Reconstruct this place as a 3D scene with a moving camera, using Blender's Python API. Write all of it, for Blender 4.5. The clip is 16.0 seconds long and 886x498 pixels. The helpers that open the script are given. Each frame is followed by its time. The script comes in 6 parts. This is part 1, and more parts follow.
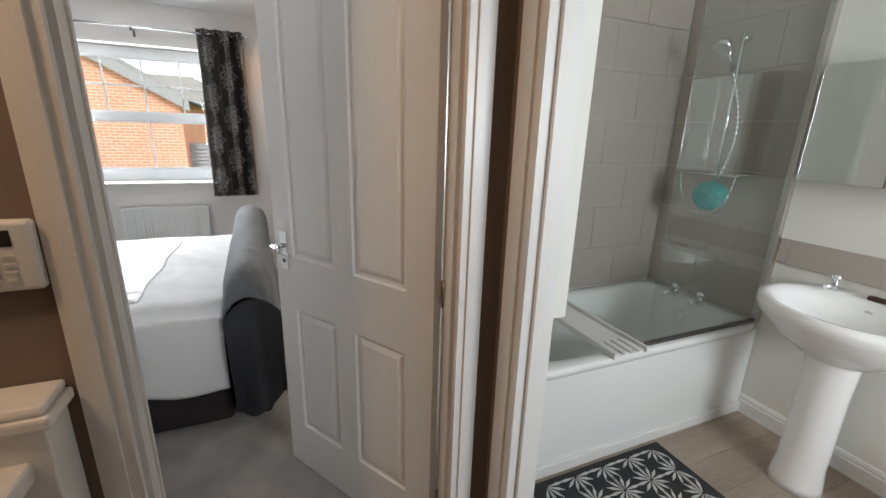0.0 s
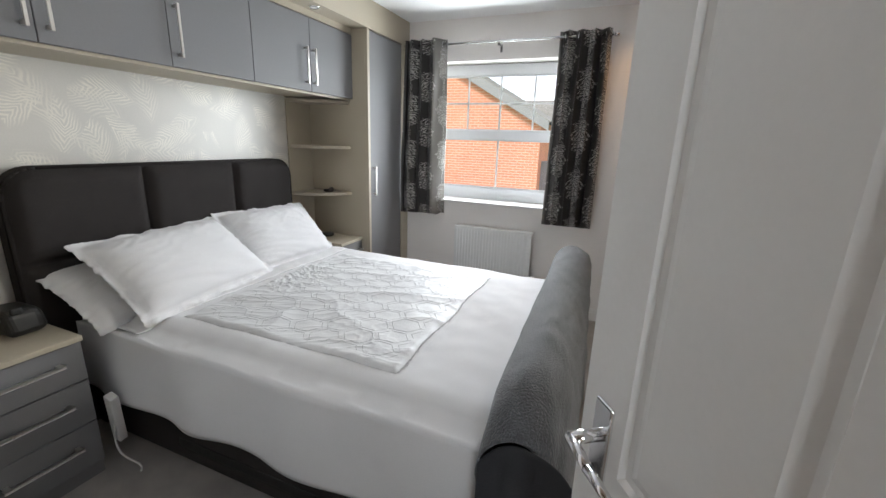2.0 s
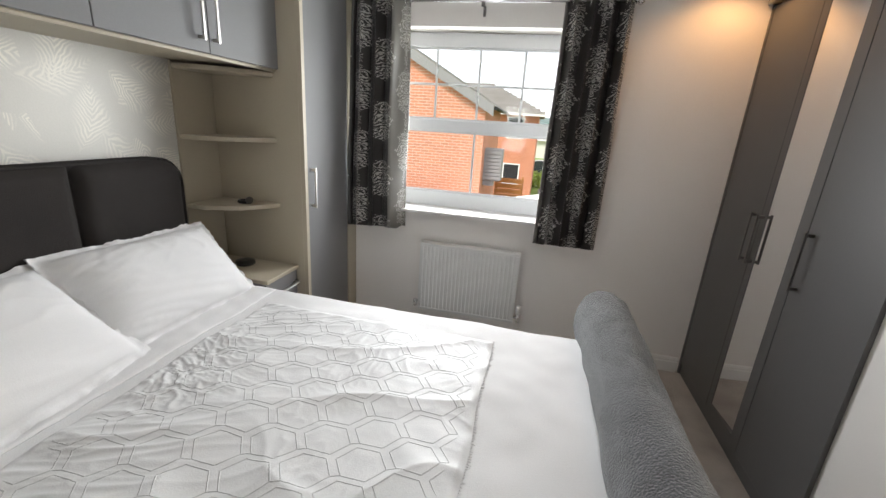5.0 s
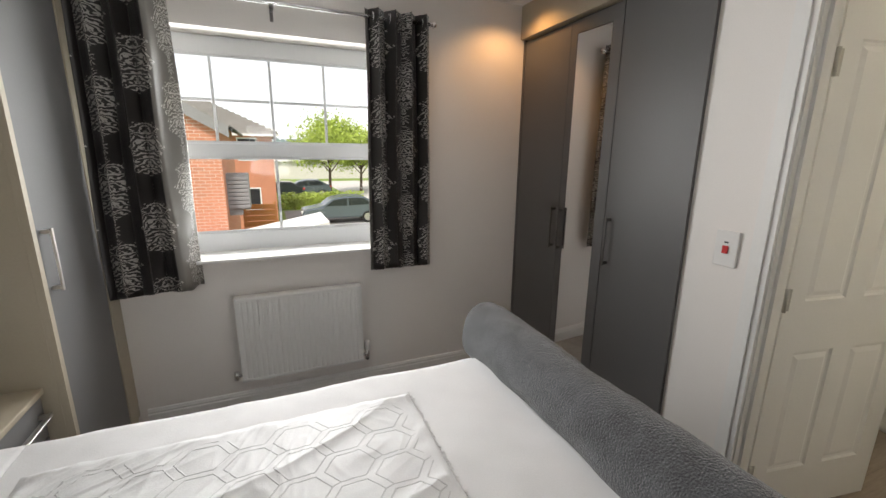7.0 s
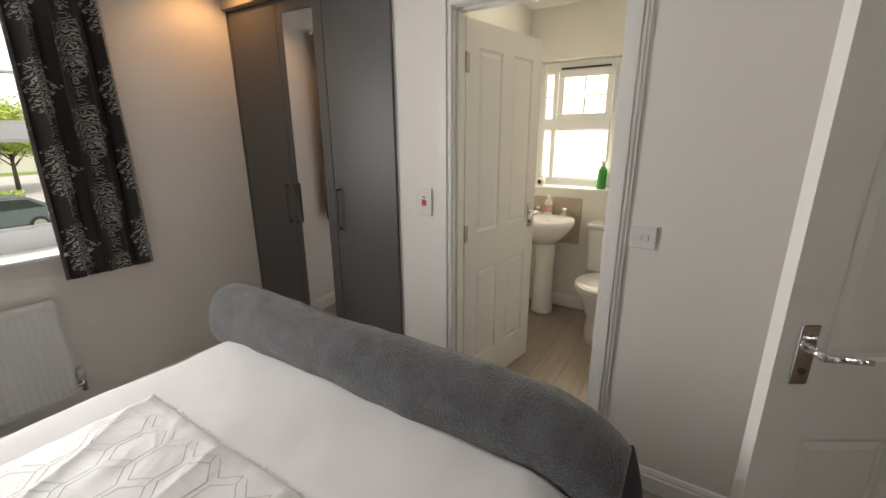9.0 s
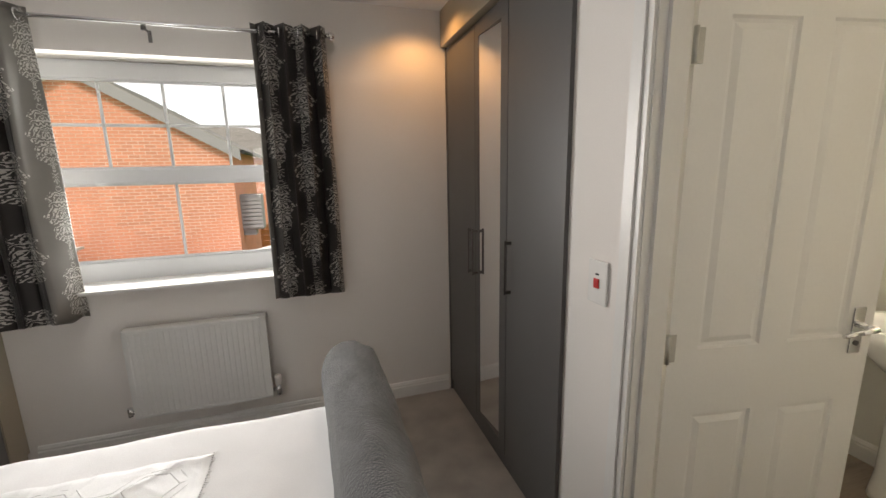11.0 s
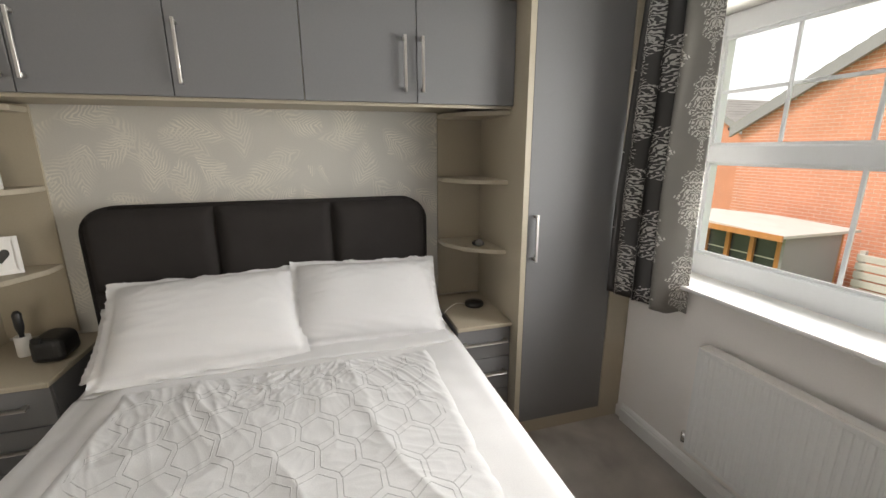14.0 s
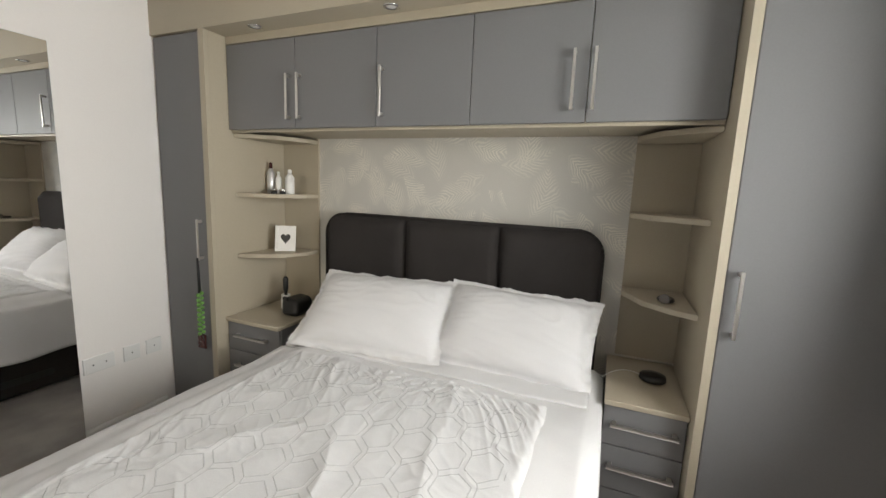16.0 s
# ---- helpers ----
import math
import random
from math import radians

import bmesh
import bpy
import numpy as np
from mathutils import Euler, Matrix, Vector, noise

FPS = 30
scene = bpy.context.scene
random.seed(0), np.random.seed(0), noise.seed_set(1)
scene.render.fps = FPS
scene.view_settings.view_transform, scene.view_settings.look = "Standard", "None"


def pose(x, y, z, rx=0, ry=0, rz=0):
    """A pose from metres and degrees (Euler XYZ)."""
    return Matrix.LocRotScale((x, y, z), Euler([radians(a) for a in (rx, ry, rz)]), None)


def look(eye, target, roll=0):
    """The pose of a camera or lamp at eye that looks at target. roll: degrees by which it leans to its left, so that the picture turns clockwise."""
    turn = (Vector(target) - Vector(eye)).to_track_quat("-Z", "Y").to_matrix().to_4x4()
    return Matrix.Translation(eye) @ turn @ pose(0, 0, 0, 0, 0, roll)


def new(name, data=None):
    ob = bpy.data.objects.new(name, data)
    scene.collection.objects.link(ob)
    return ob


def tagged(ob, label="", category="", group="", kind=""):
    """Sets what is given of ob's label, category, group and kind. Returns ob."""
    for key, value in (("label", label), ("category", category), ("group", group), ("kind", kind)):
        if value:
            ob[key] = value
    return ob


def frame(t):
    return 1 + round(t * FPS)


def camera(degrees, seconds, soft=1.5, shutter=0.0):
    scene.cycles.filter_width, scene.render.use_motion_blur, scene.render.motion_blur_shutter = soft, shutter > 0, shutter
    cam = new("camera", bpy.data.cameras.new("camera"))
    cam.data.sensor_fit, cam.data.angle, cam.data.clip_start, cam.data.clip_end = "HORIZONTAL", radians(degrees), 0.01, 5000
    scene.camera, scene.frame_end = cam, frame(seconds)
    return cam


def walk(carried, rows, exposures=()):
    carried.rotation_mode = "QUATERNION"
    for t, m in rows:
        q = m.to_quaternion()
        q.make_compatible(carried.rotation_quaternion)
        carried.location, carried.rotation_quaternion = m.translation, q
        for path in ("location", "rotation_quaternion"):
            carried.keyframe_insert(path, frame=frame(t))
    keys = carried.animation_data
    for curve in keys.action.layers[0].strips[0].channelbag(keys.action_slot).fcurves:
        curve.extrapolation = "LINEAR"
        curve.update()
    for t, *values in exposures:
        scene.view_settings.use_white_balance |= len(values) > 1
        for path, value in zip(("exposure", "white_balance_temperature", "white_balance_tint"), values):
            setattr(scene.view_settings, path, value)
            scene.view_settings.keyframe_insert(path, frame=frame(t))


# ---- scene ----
cam = camera(94.7, 16.0)
PATH = [
    (0, (0.056, -0.009, 1.428), (0.804, 1.764, 0.883), 1.7),
    (0.5, (0.164, 0.218, 1.433), (0.368, 2.15, 0.932), 3.3),
    (1, (0.182, 0.442, 1.419), (0.002, 2.361, 0.859), 2.3),
    (1.5, (0.107, 0.757, 1.427), (-0.283, 2.662, 0.916), 2.6),
    (2, (0.047, 1.01, 1.425), (-0.682, 2.801, 0.916), 1.9),
    (2.5, (-0.037, 1.221, 1.478), (-0.927, 2.93, 0.942), 2.1),
    (3, (-0.098, 1.389, 1.48), (-0.95, 3.12, 0.951), 2.0),
    (3.5, (-0.203, 1.525, 1.487), (-0.91, 3.31, 0.926), 2.7),
    (4, (-0.261, 1.631, 1.491), (-0.867, 3.435, 0.878), 3.4),
    (6.3, (-0.87, 1.906, 1.505), (-0.799, 3.85, 1.043), 0.1),
    (6.5, (-0.912, 1.953, 1.515), (-0.728, 3.895, 1.071), -0.7),
    (7, (-0.981, 2.017, 1.486), (-0.227, 3.813, 1.031), 0.6),
    (7.5, (-1.082, 1.961, 1.466), (0.345, 3.247, 0.909), 0.4),
    (8, (-1.142, 1.872, 1.462), (0.532, 2.825, 0.924), 1.2),
    (8.2, (-1.148, 1.84, 1.47), (0.572, 2.721, 0.953), 0.6),
    (10.3, (-0.544, 1.834, 1.462), (0.518, 3.469, 1.016), -1.4),
    (10.5, (-0.439, 1.885, 1.461), (0.497, 3.606, 1.06), -0.9),
    (11, (-0.215, 1.984, 1.496), (0.372, 3.857, 1.111), -1.2),
    (11.5, (-0.016, 2.041, 1.487), (0.055, 3.991, 1.052), 1.2),
    (12, (0.099, 2.104, 1.501), (-0.306, 3.993, 0.984), 1.2),
    (12.5, (0.07, 2.311, 1.472), (-0.814, 4.056, 1.054), 3.5),
    (13, (0.032, 2.505, 1.471), (-1.204, 4.02, 1.051), 0.2),
    (13.5, (0.026, 2.686, 1.466), (-1.66, 3.687, 1.07), 0.5),
    (14, (-0.013, 2.896, 1.518), (-1.877, 3.445, 1.043), -0.2),
    (14.5, (-0.093, 3.015, 1.494), (-2.01, 3.356, 1.038), 1.1),
    (15, (-0.102, 3.218, 1.474), (-2.066, 3.159, 1.104), 2.9),
    (15.5, (-0.126, 3.357, 1.475), (-2.065, 2.983, 1.16), 2.3),
    (16, (-0.155, 3.46, 1.448), (-1.984, 2.71, 1.146), 2.3),
]
EXPOSURES = [(0, 0.75, 6300, 10), (0.5, 0.72, 6400, 12), (1.5, 0.62, 6250, 10), (2.5, 0.55, 6400, 10), (3.5, 0.55, 6500, 10), (6.5, 0.24, 6800, 11), (8, 0.08, 7000, 12), (10.5, 0.2, 7200, 13), (11.5, 0.08, 7200, 13), (13.5, 0.22, 7100, 12), (16, 0.38, 7000, 10)]
walk(cam, [(t, look(eye, target, roll)) for t, eye, target, roll in PATH], EXPOSURES)


# ---- world and light ----
world = bpy.data.worlds.new("world")
scene.world = world
world.use_nodes = True
wn = world.node_tree.nodes
wl = world.node_tree.links
sky = wn.new("ShaderNodeTexSky")
sky.sky_type = "NISHITA"
sky.sun_disc = False
sky.sun_elevation = radians(48)
sky.sun_rotation = radians(200)
sky.air_density = 1.0
sky.dust_density = 2.0
wn["Background"].inputs[1].default_value = 0.15
cloud = wn.new("ShaderNodeMix")
cloud.data_type = "RGBA"
cloud.inputs[0].default_value = 0.75
cloud.inputs[7].default_value = (9.0, 9.2, 9.5, 1)
wl.new(sky.outputs[0], cloud.inputs[6])
wl.new(cloud.outputs[2], wn["Background"].inputs[0])

sun = new("sun", bpy.data.lights.new("sun", "SUN"))
sun.data.energy = 3.0
sun.data.angle = radians(12)
sun.data.color = (1.0, 0.95, 0.88)
sun.matrix_world = look((-6, -14, 20), (0, 0, 0))


def window_light(name, x, y, z, w, h, rz, energy, spread=125, color=(0.93, 0.97, 1.0)):
    la = bpy.data.lights.new(name, "AREA")
    la.shape, la.size, la.size_y, la.energy = "RECTANGLE", w, h, energy
    la.color = color
    la.spread = radians(spread)
    ob = new(name, la)
    ob.matrix_world = pose(x, y, z, 90, 0, rz)
    return ob


window_light("window_daylight", -0.926, 4.605, 1.5, 1.18, 1.0, 180, 35, 140)
window_light("ensuite_daylight", 2.66, 2.79, 1.5, 0.6, 0.9, 90, 27, 150, (1.0, 0.95, 0.84))
window_light("bathroom_daylight", 1.6, -1.44, 1.6, 0.75, 0.9, 0, 13)


def lamp(name, loc, energy, color, size=0.03, spot=None):
    la = bpy.data.lights.new(name, "SPOT" if spot else "POINT")
    la.energy, la.color, la.shadow_soft_size = energy, color, size
    if spot:
        la.spot_size, la.spot_blend = radians(spot), 0.6
    ob = new(name, la)
    ob.location = loc
    return ob


# ---- materials ----
def mat(name, base, rough=0.6, metal=0.0, var=0.06, scale=3.0, fine=60.0, bump=0.05, spec=0.5, stretch=(1, 1, 1), random=0.0):
    m = bpy.data.materials.new(name)
    m.use_nodes = True
    n, l = m.node_tree.nodes, m.node_tree.links
    p = n["Principled BSDF"]
    p.inputs["Roughness"].default_value = rough
    p.inputs["Metallic"].default_value = metal
    p.inputs["Specular IOR Level"].default_value = spec
    tc = n.new("ShaderNodeTexCoord")
    mp = n.new("ShaderNodeMapping")
    mp.inputs["Scale"].default_value = stretch
    l.new(tc.outputs["Object"], mp.inputs[0])
    a = n.new("ShaderNodeTexNoise")
    a.inputs["Scale"].default_value = scale
    a.inputs["Detail"].default_value = 5
    b = n.new("ShaderNodeTexNoise")
    b.inputs["Scale"].default_value = fine
    b.inputs["Detail"].default_value = 3
    l.new(mp.outputs[0], a.inputs[0])
    l.new(mp.outputs[0], b.inputs[0])
    add = n.new("ShaderNodeMath")
    add.operation = "ADD"
    l.new(a.outputs[0], add.inputs[0])
    l.new(b.outputs[0], add.inputs[1])
    last = add.outputs[0]
    if random:
        oi = n.new("ShaderNodeObjectInfo")
        mr = n.new("ShaderNodeMath")
        mr.operation = "MULTIPLY_ADD"
        mr.inputs[1].default_value = random
        l.new(oi.outputs["Random"], mr.inputs[0])
        l.new(last, mr.inputs[2])
        last = mr.outputs[0]
    ramp = n.new("ShaderNodeMapRange")
    ramp.inputs[1].default_value, ramp.inputs[2].default_value = 0.6, 1.4 + random
    l.new(last, ramp.inputs[0])
    mix = n.new("ShaderNodeMix")
    mix.data_type = "RGBA"
    mix.inputs[6].default_value = (*[c * (1 - var) for c in base], 1)
    mix.inputs[7].default_value = (*[min(1, c * (1 + var)) for c in base], 1)
    l.new(ramp.outputs[0], mix.inputs[0])
    l.new(mix.outputs[2], p.inputs["Base Color"])
    if bump:
        bp = n.new("ShaderNodeBump")
        bp.inputs["Strength"].default_value = bump
        bp.inputs["Distance"].default_value = 0.01
        l.new(b.outputs[0], bp.inputs["Height"])
        l.new(bp.outputs[0], p.inputs["Normal"])
    return m


def glass(name, gloss=0.025, tint=(1, 1, 1)):
    m = bpy.data.materials.new(name)
    m.use_nodes = True
    n, l = m.node_tree.nodes, m.node_tree.links
    p = n["Principled BSDF"]
    t = n.new("ShaderNodeBsdfTransparent")
    t.inputs[0].default_value = (*tint, 1)
    g = n.new("ShaderNodeBsdfGlossy")
    g.inputs["Roughness"].default_value = 0.02
    x = n.new("ShaderNodeMixShader")
    x.inputs[0].default_value = gloss
    l.new(t.outputs[0], x.inputs[1])
    l.new(g.outputs[0], x.inputs[2])
    l.new(x.outputs[0], n["Material Output"].inputs[0])
    n.remove(p)
    return m


WALL = mat("off_white_wall_paint", (0.82, 0.785, 0.755), 0.85, var=0.03, scale=1.2, fine=220, bump=0.06)
TAUPE = mat("taupe_hall_paint", (0.22, 0.17, 0.135), 0.8, var=0.04, scale=1.2, fine=220, bump=0.06)
BATHWALL = mat("white_bathroom_paint", (0.78, 0.77, 0.72), 0.7, var=0.03, scale=1.2, fine=220, bump=0.05)
CEIL = mat("white_ceiling_paint", (0.87, 0.87, 0.87), 0.9, var=0.03, scale=1.5, fine=180, bump=0.08)
GLOSSW = mat("white_gloss_paint", (0.8, 0.79, 0.77), 0.35, var=0.02, scale=2, fine=90, bump=0.03)
UPVC = mat("white_upvc", (0.82, 0.84, 0.86), 0.3, var=0.015, bump=0.0)
CARPET = mat("grey_beige_carpet", (0.42, 0.39, 0.36), 1.0, var=0.38, scale=4.5, fine=380, bump=0.8, spec=0.1)
VINYL = mat("wood_plank_vinyl", (0.34, 0.275, 0.22), 0.45, var=0.3, scale=2.0, fine=14, bump=0.05, stretch=(1.0, 9.0, 1.0), random=0.35)
TILE = mat("beige_grey_wall_tile", (0.42, 0.37, 0.33), 0.3, var=0.08, scale=2.5, fine=30, bump=0.03, random=0.15)
GROUT = mat("pale_grout", (0.55, 0.52, 0.48), 0.9, var=0.05, bump=0.1)
SPLASH = mat("beige_splash_tile", (0.5, 0.41, 0.32), 0.3, var=0.07, scale=4, fine=40, bump=0.02)
GREY = mat("slate_grey_satin_door", (0.18, 0.179, 0.184), 0.55, var=0.04, scale=1.5, fine=160, bump=0.03, spec=0.3)
DGREY = mat("dark_grey_wardrobe_door", (0.115, 0.112, 0.112), 0.42, var=0.04, scale=1.5, fine=160, bump=0.03, spec=0.35)
CREAM = mat("cashmere_cream_board", (0.42, 0.37, 0.285), 0.5, var=0.04, scale=3, fine=120, bump=0.03)
HEADB = mat("charcoal_woven_upholstery", (0.036, 0.032, 0.031), 0.95, var=0.2, scale=6, fine=420, bump=0.5, spec=0.2)
SHEET = mat("white_cotton_sheet", (0.69, 0.685, 0.69), 0.9, var=0.04, scale=5, fine=300, bump=0.12, spec=0.2)
THROWM = mat("silver_white_throw", (0.66, 0.66, 0.665), 0.5, var=0.06, scale=9, fine=250, bump=0.08, spec=0.3)
THROWL = mat("raised_grey_stitch", (0.50, 0.50, 0.505), 0.5, var=0.06, scale=9, fine=300, bump=0.2)
FLEECE = mat("grey_fleece", (0.10, 0.103, 0.11), 0.8, var=0.5, scale=14, fine=190, bump=0.9, spec=0.3)
fleece_bsdf = FLEECE.node_tree.nodes["Principled BSDF"]
fleece_bsdf.inputs["Sheen Weight"].default_value = 0.42
fleece_bsdf.inputs["Sheen Roughness"].default_value = 0.45
DRAPE = mat("charcoal_fleece_underside", (0.03, 0.031, 0.035), 0.6, var=0.25, scale=9, fine=320, bump=0.3, spec=0.3)
CHROME = mat("polished_chrome", (0.8, 0.8, 0.81), 0.12, metal=1.0, var=0.02, bump=0.0)
NICKEL = mat("brushed_nickel", (0.62, 0.6, 0.57), 0.32, metal=1.0, var=0.05, fine=200, bump=0.02)
GUN = mat("dark_gunmetal", (0.17, 0.16, 0.155), 0.3, metal=1.0, var=0.05, bump=0.02)
STEEL = mat("dull_hinge_steel", (0.45, 0.44, 0.42), 0.35, metal=1.0, var=0.1, bump=0.02)
RAD = mat("white_radiator_enamel", (0.76, 0.76, 0.75), 0.4, var=0.02, bump=0.0)
PLAST = mat("white_plastic", (0.75, 0.74, 0.72), 0.35, var=0.02, bump=0.0)
BLACK = mat("black_plastic", (0.015, 0.015, 0.015), 0.4, var=0.1, bump=0.0)
RED = mat("red_plastic", (0.55, 0.02, 0.02), 0.35, var=0.05, bump=0.0)
CERAM = mat("white_ceramic", (0.84, 0.84, 0.83), 0.1, var=0.01, bump=0.0)
ACRYL = mat("white_acrylic", (0.8, 0.81, 0.79), 0.18, var=0.01, bump=0.0)
MIRROR = mat("mirror_silver", (0.9, 0.9, 0.9), 0.01, metal=1.0, var=0.0, bump=0.0)
BRICK = mat("red_facing_brick", (0.56, 0.24, 0.15), 0.9, var=0.3, scale=1.5, fine=40, bump=0.3, random=0.5)
MORTAR = mat("pale_mortar", (0.72, 0.64, 0.57), 0.95, var=0.1, bump=0.2)
ROOFT = mat("grey_roof_tile", (0.26, 0.25, 0.235), 0.85, var=0.2, scale=2, fine=25, bump=0.3)
FASCIA = mat("grey_barge_board", (0.25, 0.25, 0.26), 0.6, var=0.08, bump=0.05)
GRASS = mat("lawn_grass", (0.17, 0.25, 0.05), 1.0, var=0.4, scale=1.0, fine=14, bump=0.5)
TARMAC = mat("pale_tarmac", (0.22, 0.21, 0.2), 0.95, var=0.15, scale=0.8, fine=30, bump=0.2)
WOOD = mat("orange_timber", (0.4, 0.17, 0.05), 0.7, var=0.25, scale=2, fine=30, bump=0.1, stretch=(6, 6, 1))
FELT = mat("pale_roof_felt", (0.5, 0.48, 0.45), 0.95, var=0.12, scale=3, fine=50, bump=0.2)
LEAF = mat("fresh_green_leaf", (0.36, 0.46, 0.08), 0.7, var=0.4, scale=2, fine=9, bump=0.1)
BARK = mat("brown_bark", (0.12, 0.085, 0.06), 0.95, var=0.3, scale=3, fine=30, bump=0.5)
CARM = mat("grey_blue_car_paint", (0.16, 0.19, 0.23), 0.25, metal=0.5, var=0.03, bump=0.0)
TYRE = mat("black_rubber", (0.02, 0.02, 0.02), 0.85, var=0.1, bump=0.1)
DGLASS = mat("dark_window_glass", (0.03, 0.035, 0.04), 0.05, var=0.1, bump=0.0)
HILL = mat("far_wooded_hill", (0.12, 0.17, 0.16), 1.0, var=0.25, scale=0.02, fine=0.2, bump=0.0)
GLASS = glass("clear_glass", 0.012)
SCREENG = glass("shower_screen_glass", 0.10, (0.93, 0.965, 0.955))


# ---- helpers for things ----
def box(bm, x0, x1, y0, y1, z0, z1, bev=0.0, seg=2):
    b = bmesh.new() if bev else bm
    r = bmesh.ops.create_cube(b, size=1.0)
    for v in r["verts"]:
        v.co = Vector((x0 + (v.co.x + 0.5) * (x1 - x0), y0 + (v.co.y + 0.5) * (y1 - y0), z0 + (v.co.z + 0.5) * (z1 - z0)))
    if bev:
        bmesh.ops.bevel(b, geom=b.edges[:] , offset=bev, segments=seg, profile=0.5, affect="EDGES")
        join(bm, b)
    return bm


def join(bm, b, m=None):
    vs = [bm.verts.new(m @ v.co if m else v.co) for v in b.verts]
    b.verts.index_update()
    for f in b.faces:
        nf = bm.faces.new([vs[v.index] for v in f.verts])
        nf.smooth = f.smooth
    b.free()


def cyl(bm, a, b, r, r2=None, n=16):
    a, b = Vector(a), Vector(b)
    q = (b - a).to_track_quat("Z", "Y").to_matrix().to_4x4()
    res = bmesh.ops.create_cone(bm, cap_ends=True, segments=n, radius1=r, radius2=r if r2 is None else r2, depth=(b - a).length, matrix=Matrix.Translation((a + b) / 2) @ q)
    for f in {f for v in res["verts"] for f in v.link_faces}:
        f.smooth = len(f.verts) == 4
    return bm


def lathe(bm, prof, c, n=24, sx=1.0, sy=1.0):
    rings = [[bm.verts.new((c[0] + sx * r * math.cos(2 * math.pi * i / n), c[1] + sy * r * math.sin(2 * math.pi * i / n), c[2] + z)) for i in range(n)] for r, z in prof]
    for p, q in zip(rings, rings[1:]):
        for i in range(n):
            f = bm.faces.new((p[i], p[(i + 1) % n], q[(i + 1) % n], q[i]))
            f.smooth = True
    bm.faces.new(rings[0][::-1])
    bm.faces.new(rings[-1])
    return bm


def sheet(bm, nu, nv, fn, smooth=True):
    g = [[bm.verts.new(fn(i / nu, j / nv)) for j in range(nv + 1)] for i in range(nu + 1)]
    for i in range(nu):
        for j in range(nv):
            f = bm.faces.new((g[i][j], g[i + 1][j], g[i + 1][j + 1], g[i][j + 1]))
            f.smooth = smooth
    return bm


def poly(bm, pts, axis, d0, d1):
    """A prism: pts are pairs in the plane across axis ('x', 'y' or 'z'), from d0 to d1."""
    def put(p, d):
        return {"x": (d, p[0], p[1]), "y": (p[0], d, p[1]), "z": (p[0], p[1], d)}[axis]
    lo = [bm.verts.new(put(p, d0)) for p in pts]
    hi = [bm.verts.new(put(p, d1)) for p in pts]
    n = len(pts)
    bm.faces.new(lo)
    bm.faces.new(hi[::-1])
    for i in range(n):
        bm.faces.new((lo[i], hi[i], hi[(i + 1) % n], lo[(i + 1) % n]))
    bmesh.ops.recalc_face_normals(bm, faces=bm.faces[:])
    return bm


def mesh_of(name, bm, material):
    me = bpy.data.meshes.new(name)
    bmesh.ops.recalc_face_normals(bm, faces=bm.faces[:])
    bm.to_mesh(me)
    bm.free()
    me.materials.append(material)
    return me


def thing(name, loc, label, category, group="", m=None):
    ob = new(name)
    ob.empty_display_size = 0.1
    ob.matrix_basis = m if m is not None else Matrix.Translation(loc)
    ob["base"] = [0, 0, 0] if m is not None else list(loc)
    return tagged(ob, label, category, group)


def part(name, bm, material, parent, label=""):
    base = Vector(parent["base"]) if "base" in parent else Vector((0, 0, 0))
    for v in bm.verts:
        v.co -= base
    ob = new(name, mesh_of(name, bm, material))
    ob.parent = parent
    if "base" in parent:
        ob["base"] = list(base)
    if label:
        ob["label"] = label
    return ob


def solo(name, bm, material, label, category, kind="", group=""):
    cs = [v.co.copy() for v in bm.verts]
    lo = Vector((sum(c.x for c in cs) / len(cs), sum(c.y for c in cs) / len(cs), min(c.z for c in cs)))
    for v in bm.verts:
        v.co -= lo
    ob = new(name, mesh_of(name, bm, material))
    ob.location = lo
    ob["base"] = list(lo)
    return tagged(ob, label, category, group, kind)


def B():
    return bmesh.new()


# ---- the shell: walls, floors, ceilings ----
def wall_y(name, y0, y1, x0, x1, z1, holes, material):
    """A wall along x with holes (x0, x1, z0, z1) through it."""
    bm = B()
    xs = x0
    for a, b, c, d in sorted(holes):
        box(bm, xs, a, y0, y1, 0, z1)
        if c > 0:
            box(bm, a, b, y0, y1, 0, c)
        if d < z1:
            box(bm, a, b, y0, y1, d, z1)
        xs = b
    box(bm, xs, x1, y0, y1, 0, z1)
    return new(name, mesh_of(name, bm, material))


def wall_x(name, x0, x1, y0, y1, z1, holes, material):
    bm = B()
    ys = y0
    for a, b, c, d in sorted(holes):
        box(bm, x0, x1, ys, a, 0, z1)
        if c > 0:
            box(bm, x0, x1, a, b, 0, c)
        if d < z1:
            box(bm, x0, x1, a, b, d, z1)
        ys = b
    box(bm, x0, x1, ys, y1, 0, z1)
    return new(name, mesh_of(name, bm, material))


def skin(ob, material, test):
    """Gives a second paint to the faces of a wall that pass test(centre, normal)."""
    ob.data.materials.append(material)
    for p in ob.data.polygons:
        if test(p.center, p.normal):
            p.material_index = 1
    return ob


